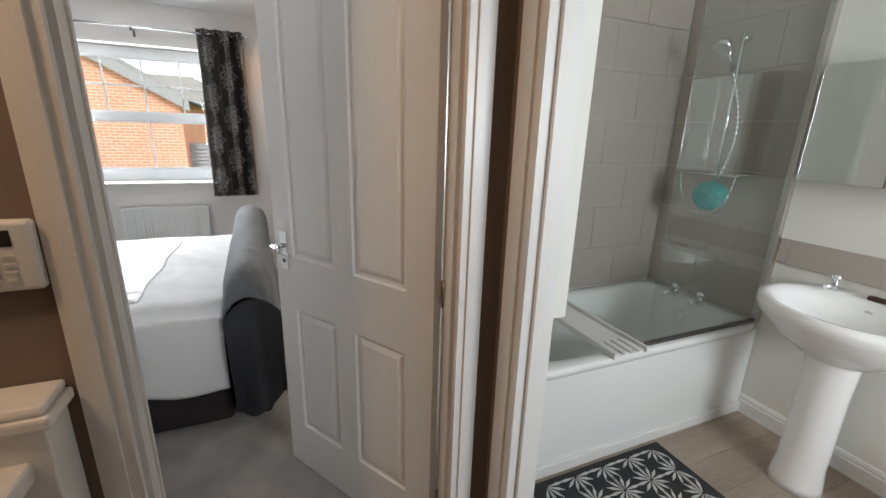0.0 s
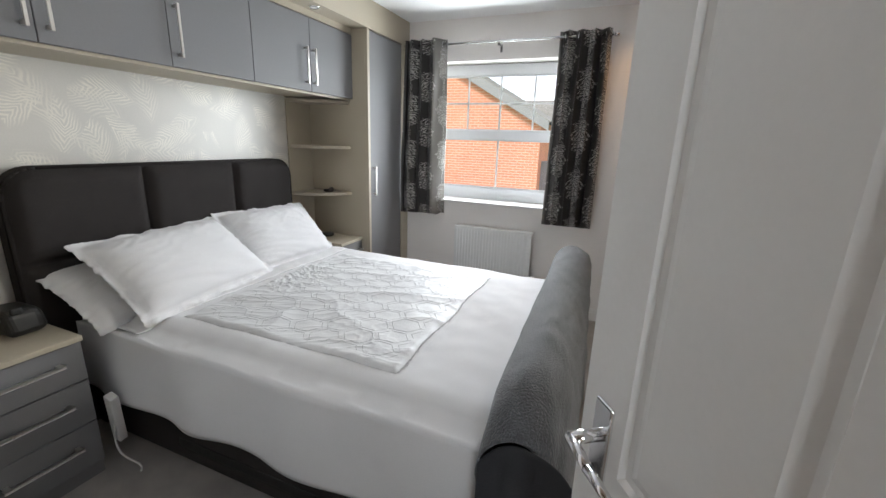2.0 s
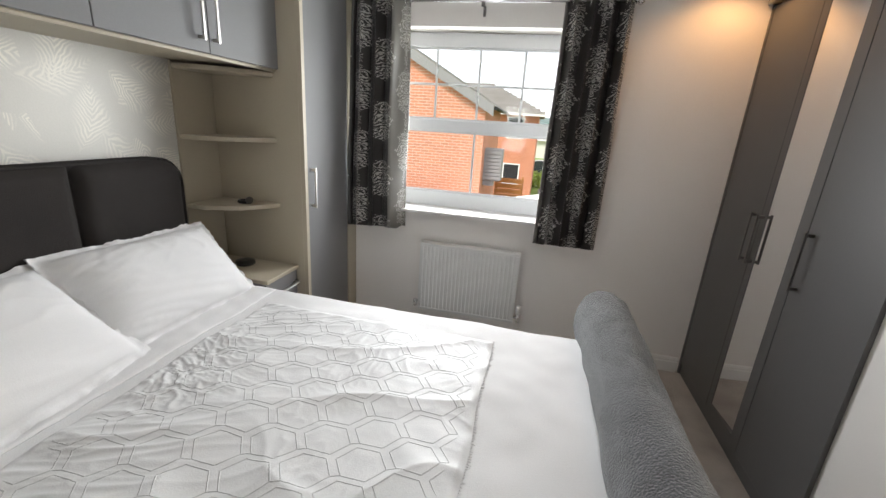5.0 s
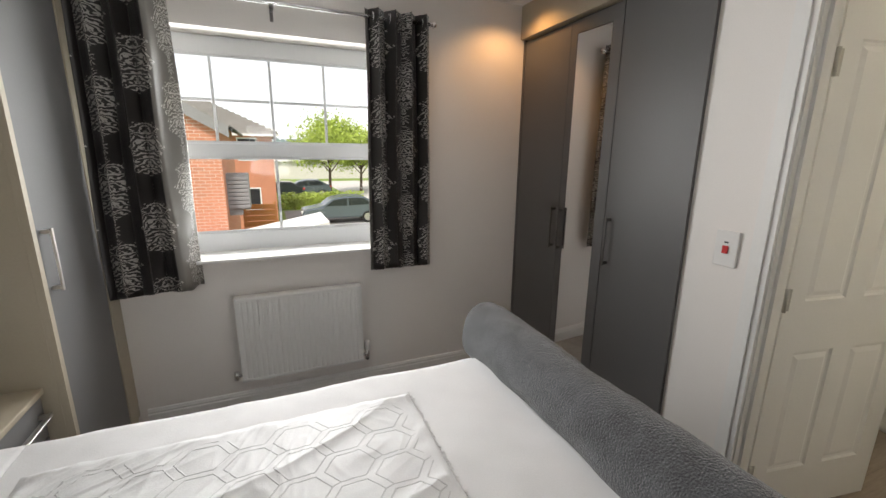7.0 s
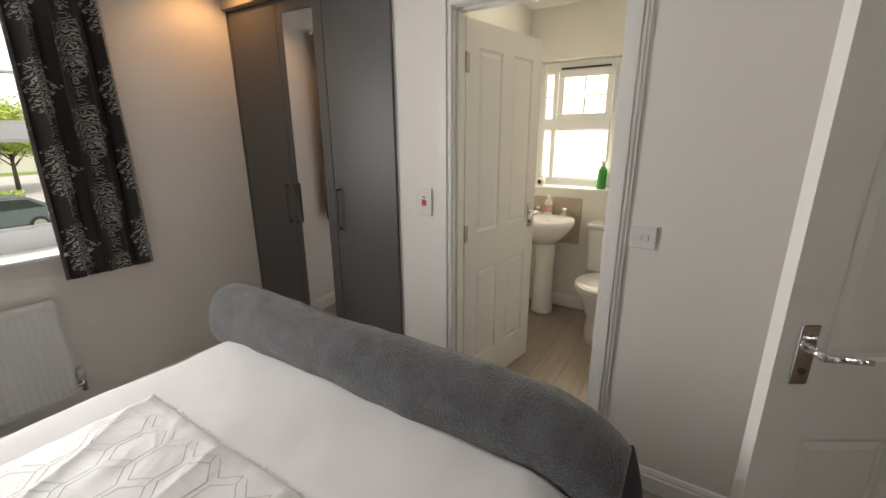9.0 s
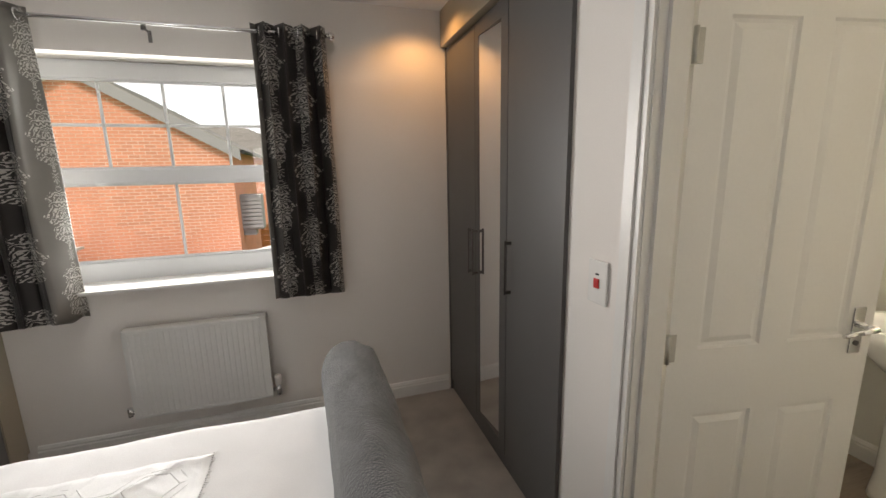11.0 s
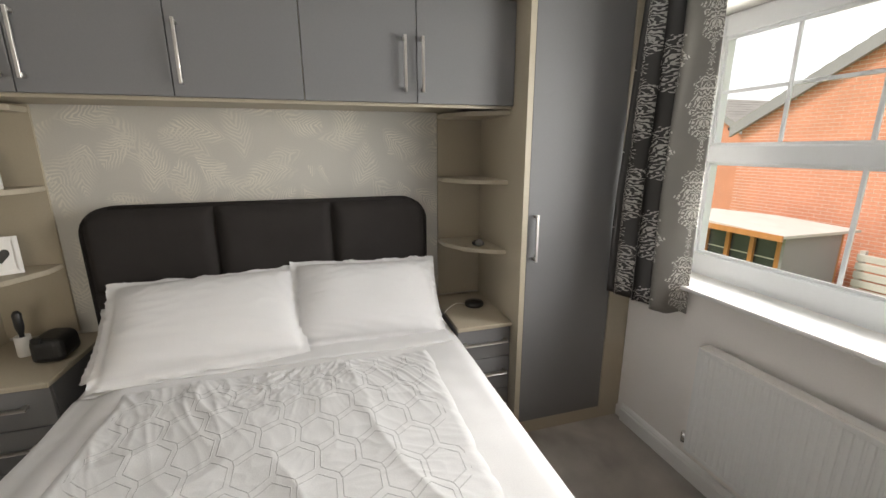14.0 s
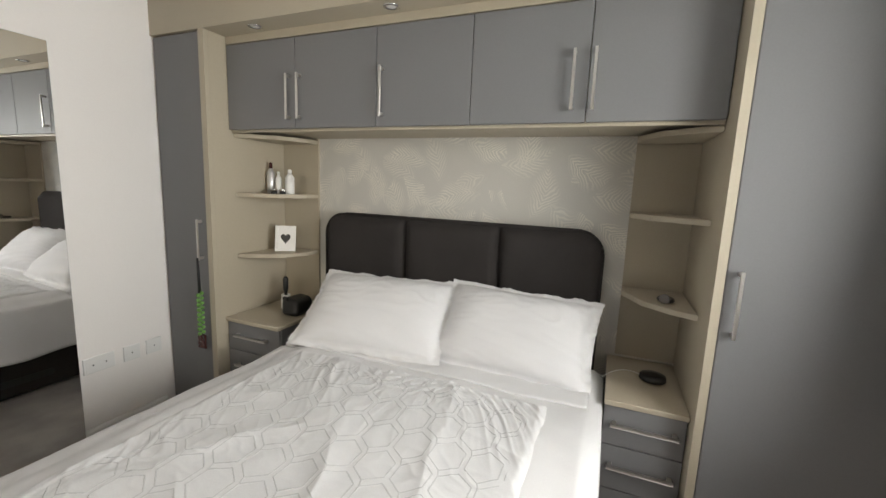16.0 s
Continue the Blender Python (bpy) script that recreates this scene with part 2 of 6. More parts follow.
H = 2.40
wn1 = wall_y("wall_north", 4.465, 4.765, -2.6, 2.65, H, [(-1.59, -0.29, 0.905, 2.075)], WALL)
tagged(wn1, "off-white painted wall with a window opening above a radiator", "wall", kind="structure")
ww = wall_x("wall_west", -2.6, -2.3, -1.4, 4.465, H, [], WALL)
tagged(ww, "wall behind the headboard with pale feather wallpaper", "wall", kind="structure")
ws = wall_y("wall_south", 0.915, 1.015, -2.3, 0.62, H, [(-0.295, 0.525, 0, 2.02)], WALL)
skin(ws, TAUPE, lambda c, n: n.y < -0.5)
tagged(ws, "painted partition with an open bedroom doorway", "wall", kind="structure")
we = wall_x("wall_east", 0.605, 0.705, 1.015, 3.165, H, [(2.105, 2.865, 0, 2.015)], WALL)
skin(we, BATHWALL, lambda c, n: n.x > 0.5)
tagged(we, "off-white wall with the ensuite doorway", "wall", kind="structure")
wh = wall_x("wall_hall_east", 0.62, 0.705, -1.4, 1.015, H, [(-0.03, 0.81, 0, 2.02)], TAUPE)
skin(wh, BATHWALL, lambda c, n: n.x > 0.5)
tagged(wh, "taupe landing wall with the bathroom doorway", "wall", kind="structure")
wf = wall_x("wall_far_east", 2.35, 2.65, -1.4, 4.465, H, [(2.46, 3.12, 1.02, 2.02)], BATHWALL)
tagged(wf, "white bathroom wall with an ensuite window", "wall", kind="structure")
wd = wall_y("wall_wet_divider", 1.86, 1.96, 0.705, 2.35, H, [], BATHWALL)
tagged(wd, "white divider between bathroom and ensuite", "wall", kind="structure")
wr = wall_y("wall_closet_divider", 3.165, 3.225, 0.605, 2.35, H, [], BATHWALL)
skin(wr, WALL, lambda c, n: n.x < -0.5)
tagged(wr, "white wall beside the fitted wardrobe", "wall", kind="structure")
wb = wall_y("wall_back", -1.7, -1.4, -2.6, 2.65, H, [(1.2, 2.0, 1.1, 2.05)], TAUPE)
skin(wb, BATHWALL, lambda c, n: c.x > 0.7 and n.y > 0.5)
tagged(wb, "taupe wall closing the landing", "wall", kind="structure")

tagged(new("floor", mesh_of("floor", box(B(), -2.3, 0.605, 0.96, 4.465, -0.25, 0.0), CARPET)), "grey-beige cut pile carpet", "floor", kind="structure")
tagged(new("floor_landing", mesh_of("floor_landing", box(B(), -2.3, 0.66, -1.4, 0.96, -0.25, 0.0), CARPET)), "grey-beige carpet on the landing", "floor", kind="structure")
tagged(new("floor_closet", mesh_of("floor_closet", box(B(), 0.605, 2.35, 3.225, 4.465, -0.25, 0.0), CARPET)), "carpet below the fitted wardrobe", "floor", kind="structure")
fb = tagged(new("floor_bathroom", mesh_of("floor_bathroom", box(B(), 0.66, 2.35, -1.4, 1.86, -0.25, -0.006), GROUT)), "grey wood-effect vinyl bathroom floor", "floor", kind="structure")
fe = tagged(new("floor_ensuite", mesh_of("floor_ensuite", box(B(), 0.605, 2.35, 1.96, 3.165, -0.25, -0.006), GROUT)), "wood-effect plank ensuite floor", "floor", kind="structure")
tagged(new("ceiling", mesh_of("ceiling", box(B(), -2.6, 2.65, -1.7, 4.765, H, H + 0.2), CEIL)), "plain white ceiling", "ceiling", kind="structure")


def planks(parent, x0, x1, y0, y1):
    w, ln = 0.16, 1.2
    ys, k = y0, 0
    while ys < y1 - 0.01:
        xs = x0 - (k * 0.43) % ln
        while xs < x1:
            a, b = max(xs, x0), min(xs + ln, x1)
            if b - a > 0.02:
                part("plank", box(B(), a + 0.0008, b - 0.0008, ys + 0.0008, min(ys + w, y1) - 0.0008, -0.0055, 0.0), VINYL, parent)
            xs += ln
        ys += w
        k += 1


def skirting(name, pts, z=0.0):
    """Moulded board along pairs of points; the second number pair gives the side that it faces."""
    for a, b, n in pts:
        bm = B()
        a, b, n = Vector((*a, 0)), Vector((*b, 0)), Vector((*n, 0))
        prof = [(0.0, 0.0), (0.016, 0.0), (0.016, 0.070), (0.011, 0.078), (0.013, 0.086), (0.007, 0.100), (0.0, 0.104)]
        r0 = [bm.verts.new(a + n * u + Vector((0, 0, v))) for u, v in prof]
        r1 = [bm.verts.new(b + n * u + Vector((0, 0, v))) for u, v in prof]
        for i in range(len(prof)):
            j = (i + 1) % len(prof)
            bm.faces.new((r0[i], r0[j], r1[j], r1[i]))
        bm.faces.new(r0)
        bm.faces.new(r1[::-1])
        tagged(new(name, mesh_of(name, bm, GLOSSW)), "white gloss moulded skirting board", "skirting", kind="structure")


skirting("baseboard", [((-1.70, 4.465), (0.585, 4.465), (0, -1)), ((0.605, 1.015), (0.605, 2.03), (-1, 0)), ((0.605, 2.94), (0.605, 3.165), (-1, 0)),
                       ((-1.70, 1.015), (-0.40, 1.015), (0, 1)), ((-2.3, 0.915), (-0.40, 0.915), (0, -1)),
                       ((2.35, -1.4), (2.35, 1.16), (-1, 0)), ((2.35, 1.96), (2.35, 3.165), (-1, 0))])


# ---- door linings, architraves, doors ----
def architrave(name, axis, face, out, a, b, top, w=0.07):
    """Moulded casing round an opening a..b: axis 'x' means the wall runs along x and the casing stands out of y=face by out's sign."""
    ob = thing(name, (0, 0, 0), "white gloss moulded door casing", "door casing")
    ob["kind"] = "structure"
    steps = [(0.0, 0.013), (0.3, 0.020), (0.62, 0.015), (0.82, 0.010)]
    for side in ("left", "right", "head"):
        bm = B()
        for i, (u, d) in enumerate(steps):
            u1 = steps[i + 1][0] if i < 3 else 1.0
            f0, f1 = sorted((face, face + out * d))
            if side == "head":
                p0, p1, z0, z1 = a - w * u1, b + w * u1, top + w * u, top + w * u1
            elif side == "left":
                p0, p1, z0, z1 = a - w * u1, a - w * u, 0, top + w * u
            else:
                p0, p1, z0, z1 = b + w * u, b + w * u1, 0, top + w * u
            if axis == "x":
                box(bm, p0, p1, f0, f1, z0, z1)
            else:
                box(bm, f0, f1, p0, p1, z0, z1)
        part("casing", bm, GLOSSW, ob)
    return ob


def lining(name, axis, f0, f1, a, b, top, stop):
    """Frame boards inside an opening whose clear width is a..b, with a stop bead at stop."""
    bm = B()
    t = 0.03
    for p0, p1, z0, z1 in ((a - t, a, 0, top + t), (b, b + t, 0, top + t), (a, b, top, top + t)):
        box(bm, p0, p1, f0, f1, z0, z1) if axis == "x" else box(bm, f0, f1, p0, p1, z0, z1)
    s0, s1 = stop
    for p0, p1, z0, z1 in ((a, a + 0.012, 0, top), (b - 0.012, b, 0, top), (a + 0.012, b - 0.012, top - 0.012, top)):
        box(bm, p0, p1, s0, s1, z0, z1) if axis == "x" else box(bm, s0, s1, p0, p1, z0, z1)
    return tagged(new(name, mesh_of(name, bm, GLOSSW)), "white gloss door lining with stop bead", "door lining", kind="structure")


lining("trim_bedroom_lining", "x", 0.912, 1.018, -0.265, 0.495, 1.99, (0.935, 0.972))
architrave("trim_bedroom_casing", "x", 0.915, -1, -0.26, 0.49, 1.985)
architrave("trim_bedroom_casing_inside", "x", 1.015, 1, -0.26, 0.49, 1.985)
lining("trim_ensuite_lining", "y", 0.602, 0.708, 2.135, 2.835, 1.985, (0.63, 0.668))
architrave("trim_ensuite_casing", "y", 0.605, -1, 2.13, 2.84, 1.99)
lining("trim_bathroom_lining", "y", 0.617, 0.708, 0.0, 0.78, 1.99, (0.64, 0.672))
architrave("trim_bathroom_casing", "y", 0.62, -1, 0.0, 0.775, 1.985, 0.105)


def lever_handle(door, x, z, side, plate=True):
    """Lever on back plate; side -1 or 1 gives the face of the leaf (local y)."""
    y = 0.0 if side < 0 else 0.035
    bm = box(B(), x - 0.021, x + 0.021, *sorted((y, y + side * 0.007)), z - 0.075, z + 0.075, 0.003)
    pl = part("back_plate", bm, CHROME, door, "polished chrome lever plate")
    bm = B()
    cyl(bm, (x, y + side * 0.006, z + 0.02), (x, y + side * 0.055, z + 0.02), 0.010)
    cyl(bm, (x + 0.004, y + side * 0.052, z + 0.02), (x - 0.055, y + side * 0.056, z + 0.016), 0.009, 0.008)
    cyl(bm, (x - 0.055, y + side * 0.056, z + 0.016), (x - 0.105, y + side * 0.050, z + 0.006), 0.008, 0.006)
    part("lever", bm, CHROME, door, "polished chrome lever")
    cyl(bm := B(), (x, y + side * 0.006, z - 0.04), (x, y + side * 0.010, z - 0.04), 0.008)
    part("keyhole", bm, GUN, door)


def panel_door(name, width, height, m, label):
    """Leaf in local x from the hinge, y its thickness, with four raised and fielded panels on both faces."""
    door = thing(name, (0, 0, 0), label, "door", m=m)
    door["kind"] = "structure"
    bm = B()
    st, mid = 0.105 * width / 0.762, 0.095
    pw = (width - 2 * st - mid) / 2
    cols = [(st, st + pw), (st + pw + mid, width - st)]
    rows = [(0.215, 0.755), (0.965, height - 0.115)]
    xs = sorted({0, width, *[v for c in cols for v in c]})
    zs = sorted({0.005, height, *[v for r in rows for v in r]})
    for side in (0, 1):
        y = 0.0 if side == 0 else 0.035
        s = 1 if side == 0 else -1
        for i in range(len(xs) - 1):
            for j in range(len(zs) - 1):
                x0, x1, z0, z1 = xs[i], xs[i + 1], zs[j], zs[j + 1]
                if (x0, x1) in cols and (z0, z1) in rows:
                    rings = []
                    for ins, dep in ((0, 0), (0.006, 0.008), (0.016, 0.0095), (0.034, 0.002), (0.036, 0.002)):
                        rings.append([bm.verts.new((px, y + s * dep, pz)) for px, pz in ((x0 + ins, z0 + ins), (x1 - ins, z0 + ins), (x1 - ins, z1 - ins), (x0 + ins, z1 - ins))])
                    for p, q in zip(rings, rings[1:]):
                        for k in range(4):
                            bm.faces.new((p[k], p[(k + 1) % 4], q[(k + 1) % 4], q[k]))
                    bm.faces.new(rings[-1])
                else:
                    bm.faces.new([bm.verts.new(c) for c in ((x0, y, z0), (x1, y, z0), (x1, y, z1), (x0, y, z1))])
    for c in (((0, 0, 0.005), (0, 0.035, 0.005), (0, 0.035, height), (0, 0, height)), ((width, 0, 0.005), (width, 0.035, 0.005), (width, 0.035, height), (width, 0, height)),
              ((0, 0, height), (width, 0, height), (width, 0.035, height), (0, 0.035, height)), ((0, 0, 0.005), (width, 0, 0.005), (width, 0.035, 0.005), (0, 0.035, 0.005))):
        bm.faces.new([bm.verts.new(v) for v in c])
    bmesh.ops.remove_doubles(bm, verts=bm.verts[:], dist=0.0004)
    leaf = part("leaf", bm, GLOSSW, door)
    for z in (0.22, 0.975, 1.785):
        bm = box(B(), -0.003, 0.022, -0.0025, 0.0, z - 0.042, z + 0.042)
        cyl(bm, (-0.006, -0.006, z - 0.044), (-0.006, -0.006, z + 0.044), 0.007, n=10)
        part("hinge", bm, STEEL, door, "brushed steel butt hinge")
    for side in (-1, 1):
        lever_handle(door, width - 0.06, 0.985, side)
    return door


ang = math.degrees(math.atan2(1.66 - 1.02, 0.08 - 0.488))
panel_door("door_bedroom", 0.762, 1.975, pose(0.488, 1.02, 0, 0, 0, ang), "white four-panel bedroom door standing open with chrome lever")
panel_door("door_ensuite", 0.686, 1.975, pose(0.724, 2.836, 0, 0, 0, -9.7), "white four-panel ensuite door standing open with chrome lever")


# ---- bedroom window ----
def window_unit(name, x0, x1, y, z0, z1, top_glass, transom, bottom_glass, cols_top, cols_bottom, label, m=Matrix.Identity(4), frosted=None, opener=False):
    win = thing(name, (0, 0, 0), label, "window", m=m)
    win["kind"] = "structure"
    f = 0.062
    for a in ((x0, x0 + f, y, y + 0.07, z0, z1), (x1 - f, x1, y, y + 0.07, z0, z1), (x0 + f, x1 - f, y, y + 0.07, z0, bottom_glass), (x0 + f, x1 - f, y, y + 0.07, top_glass, z1), (x0 + f, x1 - f, y - 0.008, y + 0.07, transom[0], transom[1])):
        part("window_frame", box(B(), *a, bev=0.006), UPVC, win)
    g0, g1 = x0 + f, x1 - f
    for lo, hi, n, nm in ((transom[1], top_glass, cols_top, "upper_pane"), (bottom_glass, transom[0], cols_bottom, "lower_pane")):
        bead = B()
        b = 0.012
        for a in ((g0, g1, y + 0.012, y + 0.024, lo, lo + b), (g0, g1, y + 0.012, y + 0.024, hi - b, hi), (g0, g0 + b, y + 0.012, y + 0.024, lo + b, hi - b), (g1 - b, g1, y + 0.012, y + 0.024, lo + b, hi - b)):
            box(bead, *a)
        part("glazing_bead", bead, UPVC, win)
        pane = part(nm, box(B(), g0, g1, y + 0.027, y + 0.031, lo, hi), frosted or GLASS, win)
        pane.visible_shadow = False
        for i in range(1, n):
            c = g0 + (g1 - g0) * i / n
            part("glazing_bar", box(B(), c - 0.0075, c + 0.0075, y + 0.018, y + 0.0265, lo + b, hi - b, 0.002), UPVC, win)
        if lo == transom[1]:
            zc = (lo + hi) / 2
            for i in range(n):
                c0, c1 = g0 + (g1 - g0) * i / n + 0.0092, g0 + (g1 - g0) * (i + 1) / n - 0.0092
                part("glazing_bar", box(B(), c0, c1, y + 0.018, y + 0.0265, zc - 0.0075, zc + 0.0075, 0.002), UPVC, win)
    return win


window_unit("window_bedroom", -1.585, -0.295, 4.62, 0.925, 2.073, 1.985, (1.455, 1.53), 1.03, 4, 2, "white framed window with thin glazing bars and clear panes")
sb = B()
box(sb, -1.63, -0.25, 4.40, 4.62, 0.905, 0.925, 0.006)
tagged(new("window_sill", mesh_of("window_sill", sb, GLOSSW)), "white gloss window board", "window sill", kind="structure")


# ---- pattern materials ----
def damask(name, ground=(0.018, 0.0145, 0.0135), thread=(0.56, 0.54, 0.51)):
    """Dark satin cloth with a silvery mirrored medallion print, laid out by the cloth's own UV in metres."""
    m = mat(name, ground, 0.42, var=0.15, scale=8, fine=500, bump=0.15)
    n, l = m.node_tree.nodes, m.node_tree.links
    p = n["Principled BSDF"]

    def math_(op, a, b=None, c=None):
        k = n.new("ShaderNodeMath")
        k.operation = op
        for i, v in enumerate((a, b, c)):
            if v is None:
                continue
            if isinstance(v, (int, float)):
                k.inputs[i].default_value = v
            else:
                l.new(v, k.inputs[i])
        return k.outputs[0]
    uv = n.new("ShaderNodeUVMap")
    sp = n.new("ShaderNodeSeparateXYZ")
    l.new(uv.outputs[0], sp.inputs[0])
    cw, ch = 0.19, 0.37
    col = math_("FLOOR", math_("DIVIDE", sp.outputs[0], cw))
    odd = math_("MULTIPLY", math_("MODULO", math_("ABSOLUTE", col), 2.0), 0.5)
    fu = math_("MULTIPLY", math_("SUBTRACT", math_("FRACT", math_("DIVIDE", sp.outputs[0], cw)), 0.5), cw)
    fv = math_("MULTIPLY", math_("SUBTRACT", math_("FRACT", math_("ADD", math_("DIVIDE", sp.outputs[1], ch), odd)), 0.5), ch)
    au = math_("ABSOLUTE", fu)
    ns = n.new("ShaderNodeTexNoise")
    ns.inputs["Scale"].default_value = 62.0
    ns.inputs["Detail"].default_value = 1.0
    cx = n.new("ShaderNodeCombineXYZ")
    l.new(au, cx.inputs[0])
    l.new(fv, cx.inputs[1])
    l.new(cx.outputs[0], ns.inputs[0])
    # medallion outline: narrows to a point at both ends with two lobes
    w = math_("MULTIPLY", math_("SUBTRACT", 1.0, math_("POWER", math_("ABSOLUTE", math_("DIVIDE", fv, 0.178)), 1.7)), 0.070)
    lobes = math_("MULTIPLY", math_("COSINE", math_("MULTIPLY", fv, 70.0)), 0.013)
    ragged = math_("MULTIPLY", math_("SUBTRACT", ns.outputs[0], 0.5), 0.055)
    inside = math_("LESS_THAN", au, math_("ADD", math_("ADD", w, lobes), ragged))
    # palmettes: fans of curling fronds springing from knots up the middle
    knot = math_("MULTIPLY", math_("SUBTRACT", math_("FRACT", math_("MULTIPLY", fv, 13.5)), 0.3), 0.074)
    ang = math_("ARCTAN2", knot, math_("ADD", au, 0.004))
    rr = math_("SQRT", math_("ADD", math_("MULTIPLY", au, au), math_("MULTIPLY", knot, knot)))
    curl = math_("SINE", math_("ADD", math_("ADD", math_("MULTIPLY", ang, 9.0), math_("MULTIPLY", rr, 300.0)), math_("MULTIPLY", ns.outputs[0], 14.0)))
    fil = math_("GREATER_THAN", curl, 0.25)
    mask = math_("MULTIPLY", math_("MULTIPLY", inside, fil), 0.85)
    old = p.inputs["Base Color"].links[0].from_socket
    mx = n.new("ShaderNodeMix")
    mx.data_type = "RGBA"
    mx.inputs[7].default_value = (*thread, 1)
    l.new(mask, mx.inputs[0])
    l.new(old, mx.inputs[6])
    l.new(mx.outputs[2], p.inputs["Base Color"])
    l.new(math_("MULTIPLY_ADD", mask, -0.08, 0.36), p.inputs["Roughness"])
    p.inputs["Sheen Weight"].default_value = 0.25
    p.inputs["Sheen Roughness"].default_value = 0.3
    p.inputs["Specular IOR Level"].default_value = 0.8
    # thin satin lets a little daylight through
    tl = n.new("ShaderNodeBsdfTranslucent")
    l.new(mx.outputs[2], tl.inputs[0])
    both = n.new("ShaderNodeMixShader")
    both.inputs[0].default_value = 0.15
    l.new(p.outputs[0], both.inputs[1])
    l.new(tl.outputs[0], both.inputs[2])
    l.new(both.outputs[0], n["Material Output"].inputs[0])
    return m


def feather_paper(name):
    """Pale pearly paper with faint scattered fern leaves."""
    m = mat(name, (0.56, 0.545, 0.51), 0.46, metal=0.18, var=0.05, scale=2.5, fine=160, bump=0.05)
    n, l = m.node_tree.nodes, m.node_tree.links
    p = n["Principled BSDF"]
    tc = n.new("ShaderNodeTexCoord")
    flat = n.new("ShaderNodeMapping")
    flat.inputs["Scale"].default_value = (0.0, 1, 1)
    l.new(tc.outputs["Object"], flat.inputs[0])

    def mt(op, a, b=0.0):
        k = n.new("ShaderNodeMath")
        k.operation = op
        for i, v in enumerate((a, b)):
            if isinstance(v, (int, float)):
                k.inputs[i].default_value = v
            else:
                l.new(v, k.inputs[i])
        return k.outputs[0]

    wv = n.new("ShaderNodeTexNoise")
    wv.inputs["Scale"].default_value = 11.0
    l.new(flat.outputs[0], wv.inputs[0])
    worn = n.new("ShaderNodeTexNoise")
    worn.inputs["Scale"].default_value = 5.0
    l.new(flat.outputs[0], worn.inputs[0])
    bend = mt("MULTIPLY", mt("SUBTRACT", wv.outputs[0], 0.5), 0.09)

    def fronds(shift, scale_, freq):
        """Scattered fern leaves: soft barbs slanting off a midrib, one leaf in each cell."""
        at = n.new("ShaderNodeVectorMath")
        at.inputs[1].default_value = (0.0, shift, shift * 1.7)
        l.new(flat.outputs[0], at.inputs[0])
        vo = n.new("ShaderNodeTexVoronoi")
        vo.inputs["Scale"].default_value = scale_
        vo.inputs["Randomness"].default_value = 0.9
        l.new(at.outputs[0], vo.inputs[0])
        sub = n.new("ShaderNodeVectorMath")
        sub.operation = "SUBTRACT"
        l.new(at.outputs[0], sub.inputs[0])
        l.new(vo.outputs["Position"], sub.inputs[1])
        sc = n.new("ShaderNodeSeparateColor")
        l.new(vo.outputs["Color"], sc.inputs[0])
        ro = n.new("ShaderNodeVectorRotate")
        ro.rotation_type = "X_AXIS"
        l.new(sub.outputs[0], ro.inputs["Vector"])
        l.new(mt("MULTIPLY", sc.outputs[0], 6.28), ro.inputs["Angle"])
        sp = n.new("ShaderNodeSeparateXYZ")
        l.new(ro.outputs[0], sp.inputs[0])
        ay = mt("ABSOLUTE", mt("ADD", sp.outputs[1], mt("MULTIPLY", mt("MULTIPLY", sp.outputs[2], sp.outputs[2]), 1.6)))
        ph = mt("MULTIPLY", mt("ADD", mt("SUBTRACT", sp.outputs[2], mt("MULTIPLY", ay, 1.3)), bend), freq)
        barbs = mt("MAXIMUM", mt("ADD", mt("MULTIPLY", mt("SINE", ph), 0.6), 0.35), 0.0)
        half = mt("MULTIPLY", mt("SUBTRACT", 0.021, mt("MULTIPLY", sp.outputs[2], sp.outputs[2])), 3.2)
        soft_edge = n.new("ShaderNodeMapRange")
        soft_edge.inputs[1].default_value, soft_edge.inputs[2].default_value = -0.012, 0.03
        l.new(mt("SUBTRACT", mt("ADD", half, mt("MULTIPLY", bend, 0.5)), ay), soft_edge.inputs[0])
        return mt("MULTIPLY", barbs, soft_edge.outputs[0])

    both_ = mt("MAXIMUM", fronds(0.0, 3.8, 290.0), mt("MULTIPLY", fronds(2.37, 3.3, 240.0), 0.75))
    mask = mt("MULTIPLY", both_, mt("MINIMUM", mt("MULTIPLY", worn.outputs[0], 1.5), 1.0))
    old = p.inputs["Base Color"].links[0].from_socket
    mx = n.new("ShaderNodeMix")
    mx.data_type = "RGBA"
    mx.inputs[7].default_value = (0.78, 0.745, 0.66, 1)
    l.new(mask, mx.inputs[0])
    l.new(old, mx.inputs[6])
    l.new(mx.outputs[2], p.inputs["Base Color"])
    l.new(mt("SUBTRACT", 0.46, mt("MULTIPLY", mask, 0.10)), p.inputs["Roughness"])
    return m


DAMASK = damask("black_silver_damask")
# same cloth again, with the window's light put into its colours
DAMASK_LIT = damask("window_lit_damask", (0.17, 0.16, 0.145), (0.66, 0.64, 0.60))
PAPER = feather_paper("pearl_feather_wallpaper")
ww.data.materials[0] = PAPER
skin(ww, BRICK, lambda c, n: n.x < -0.5)


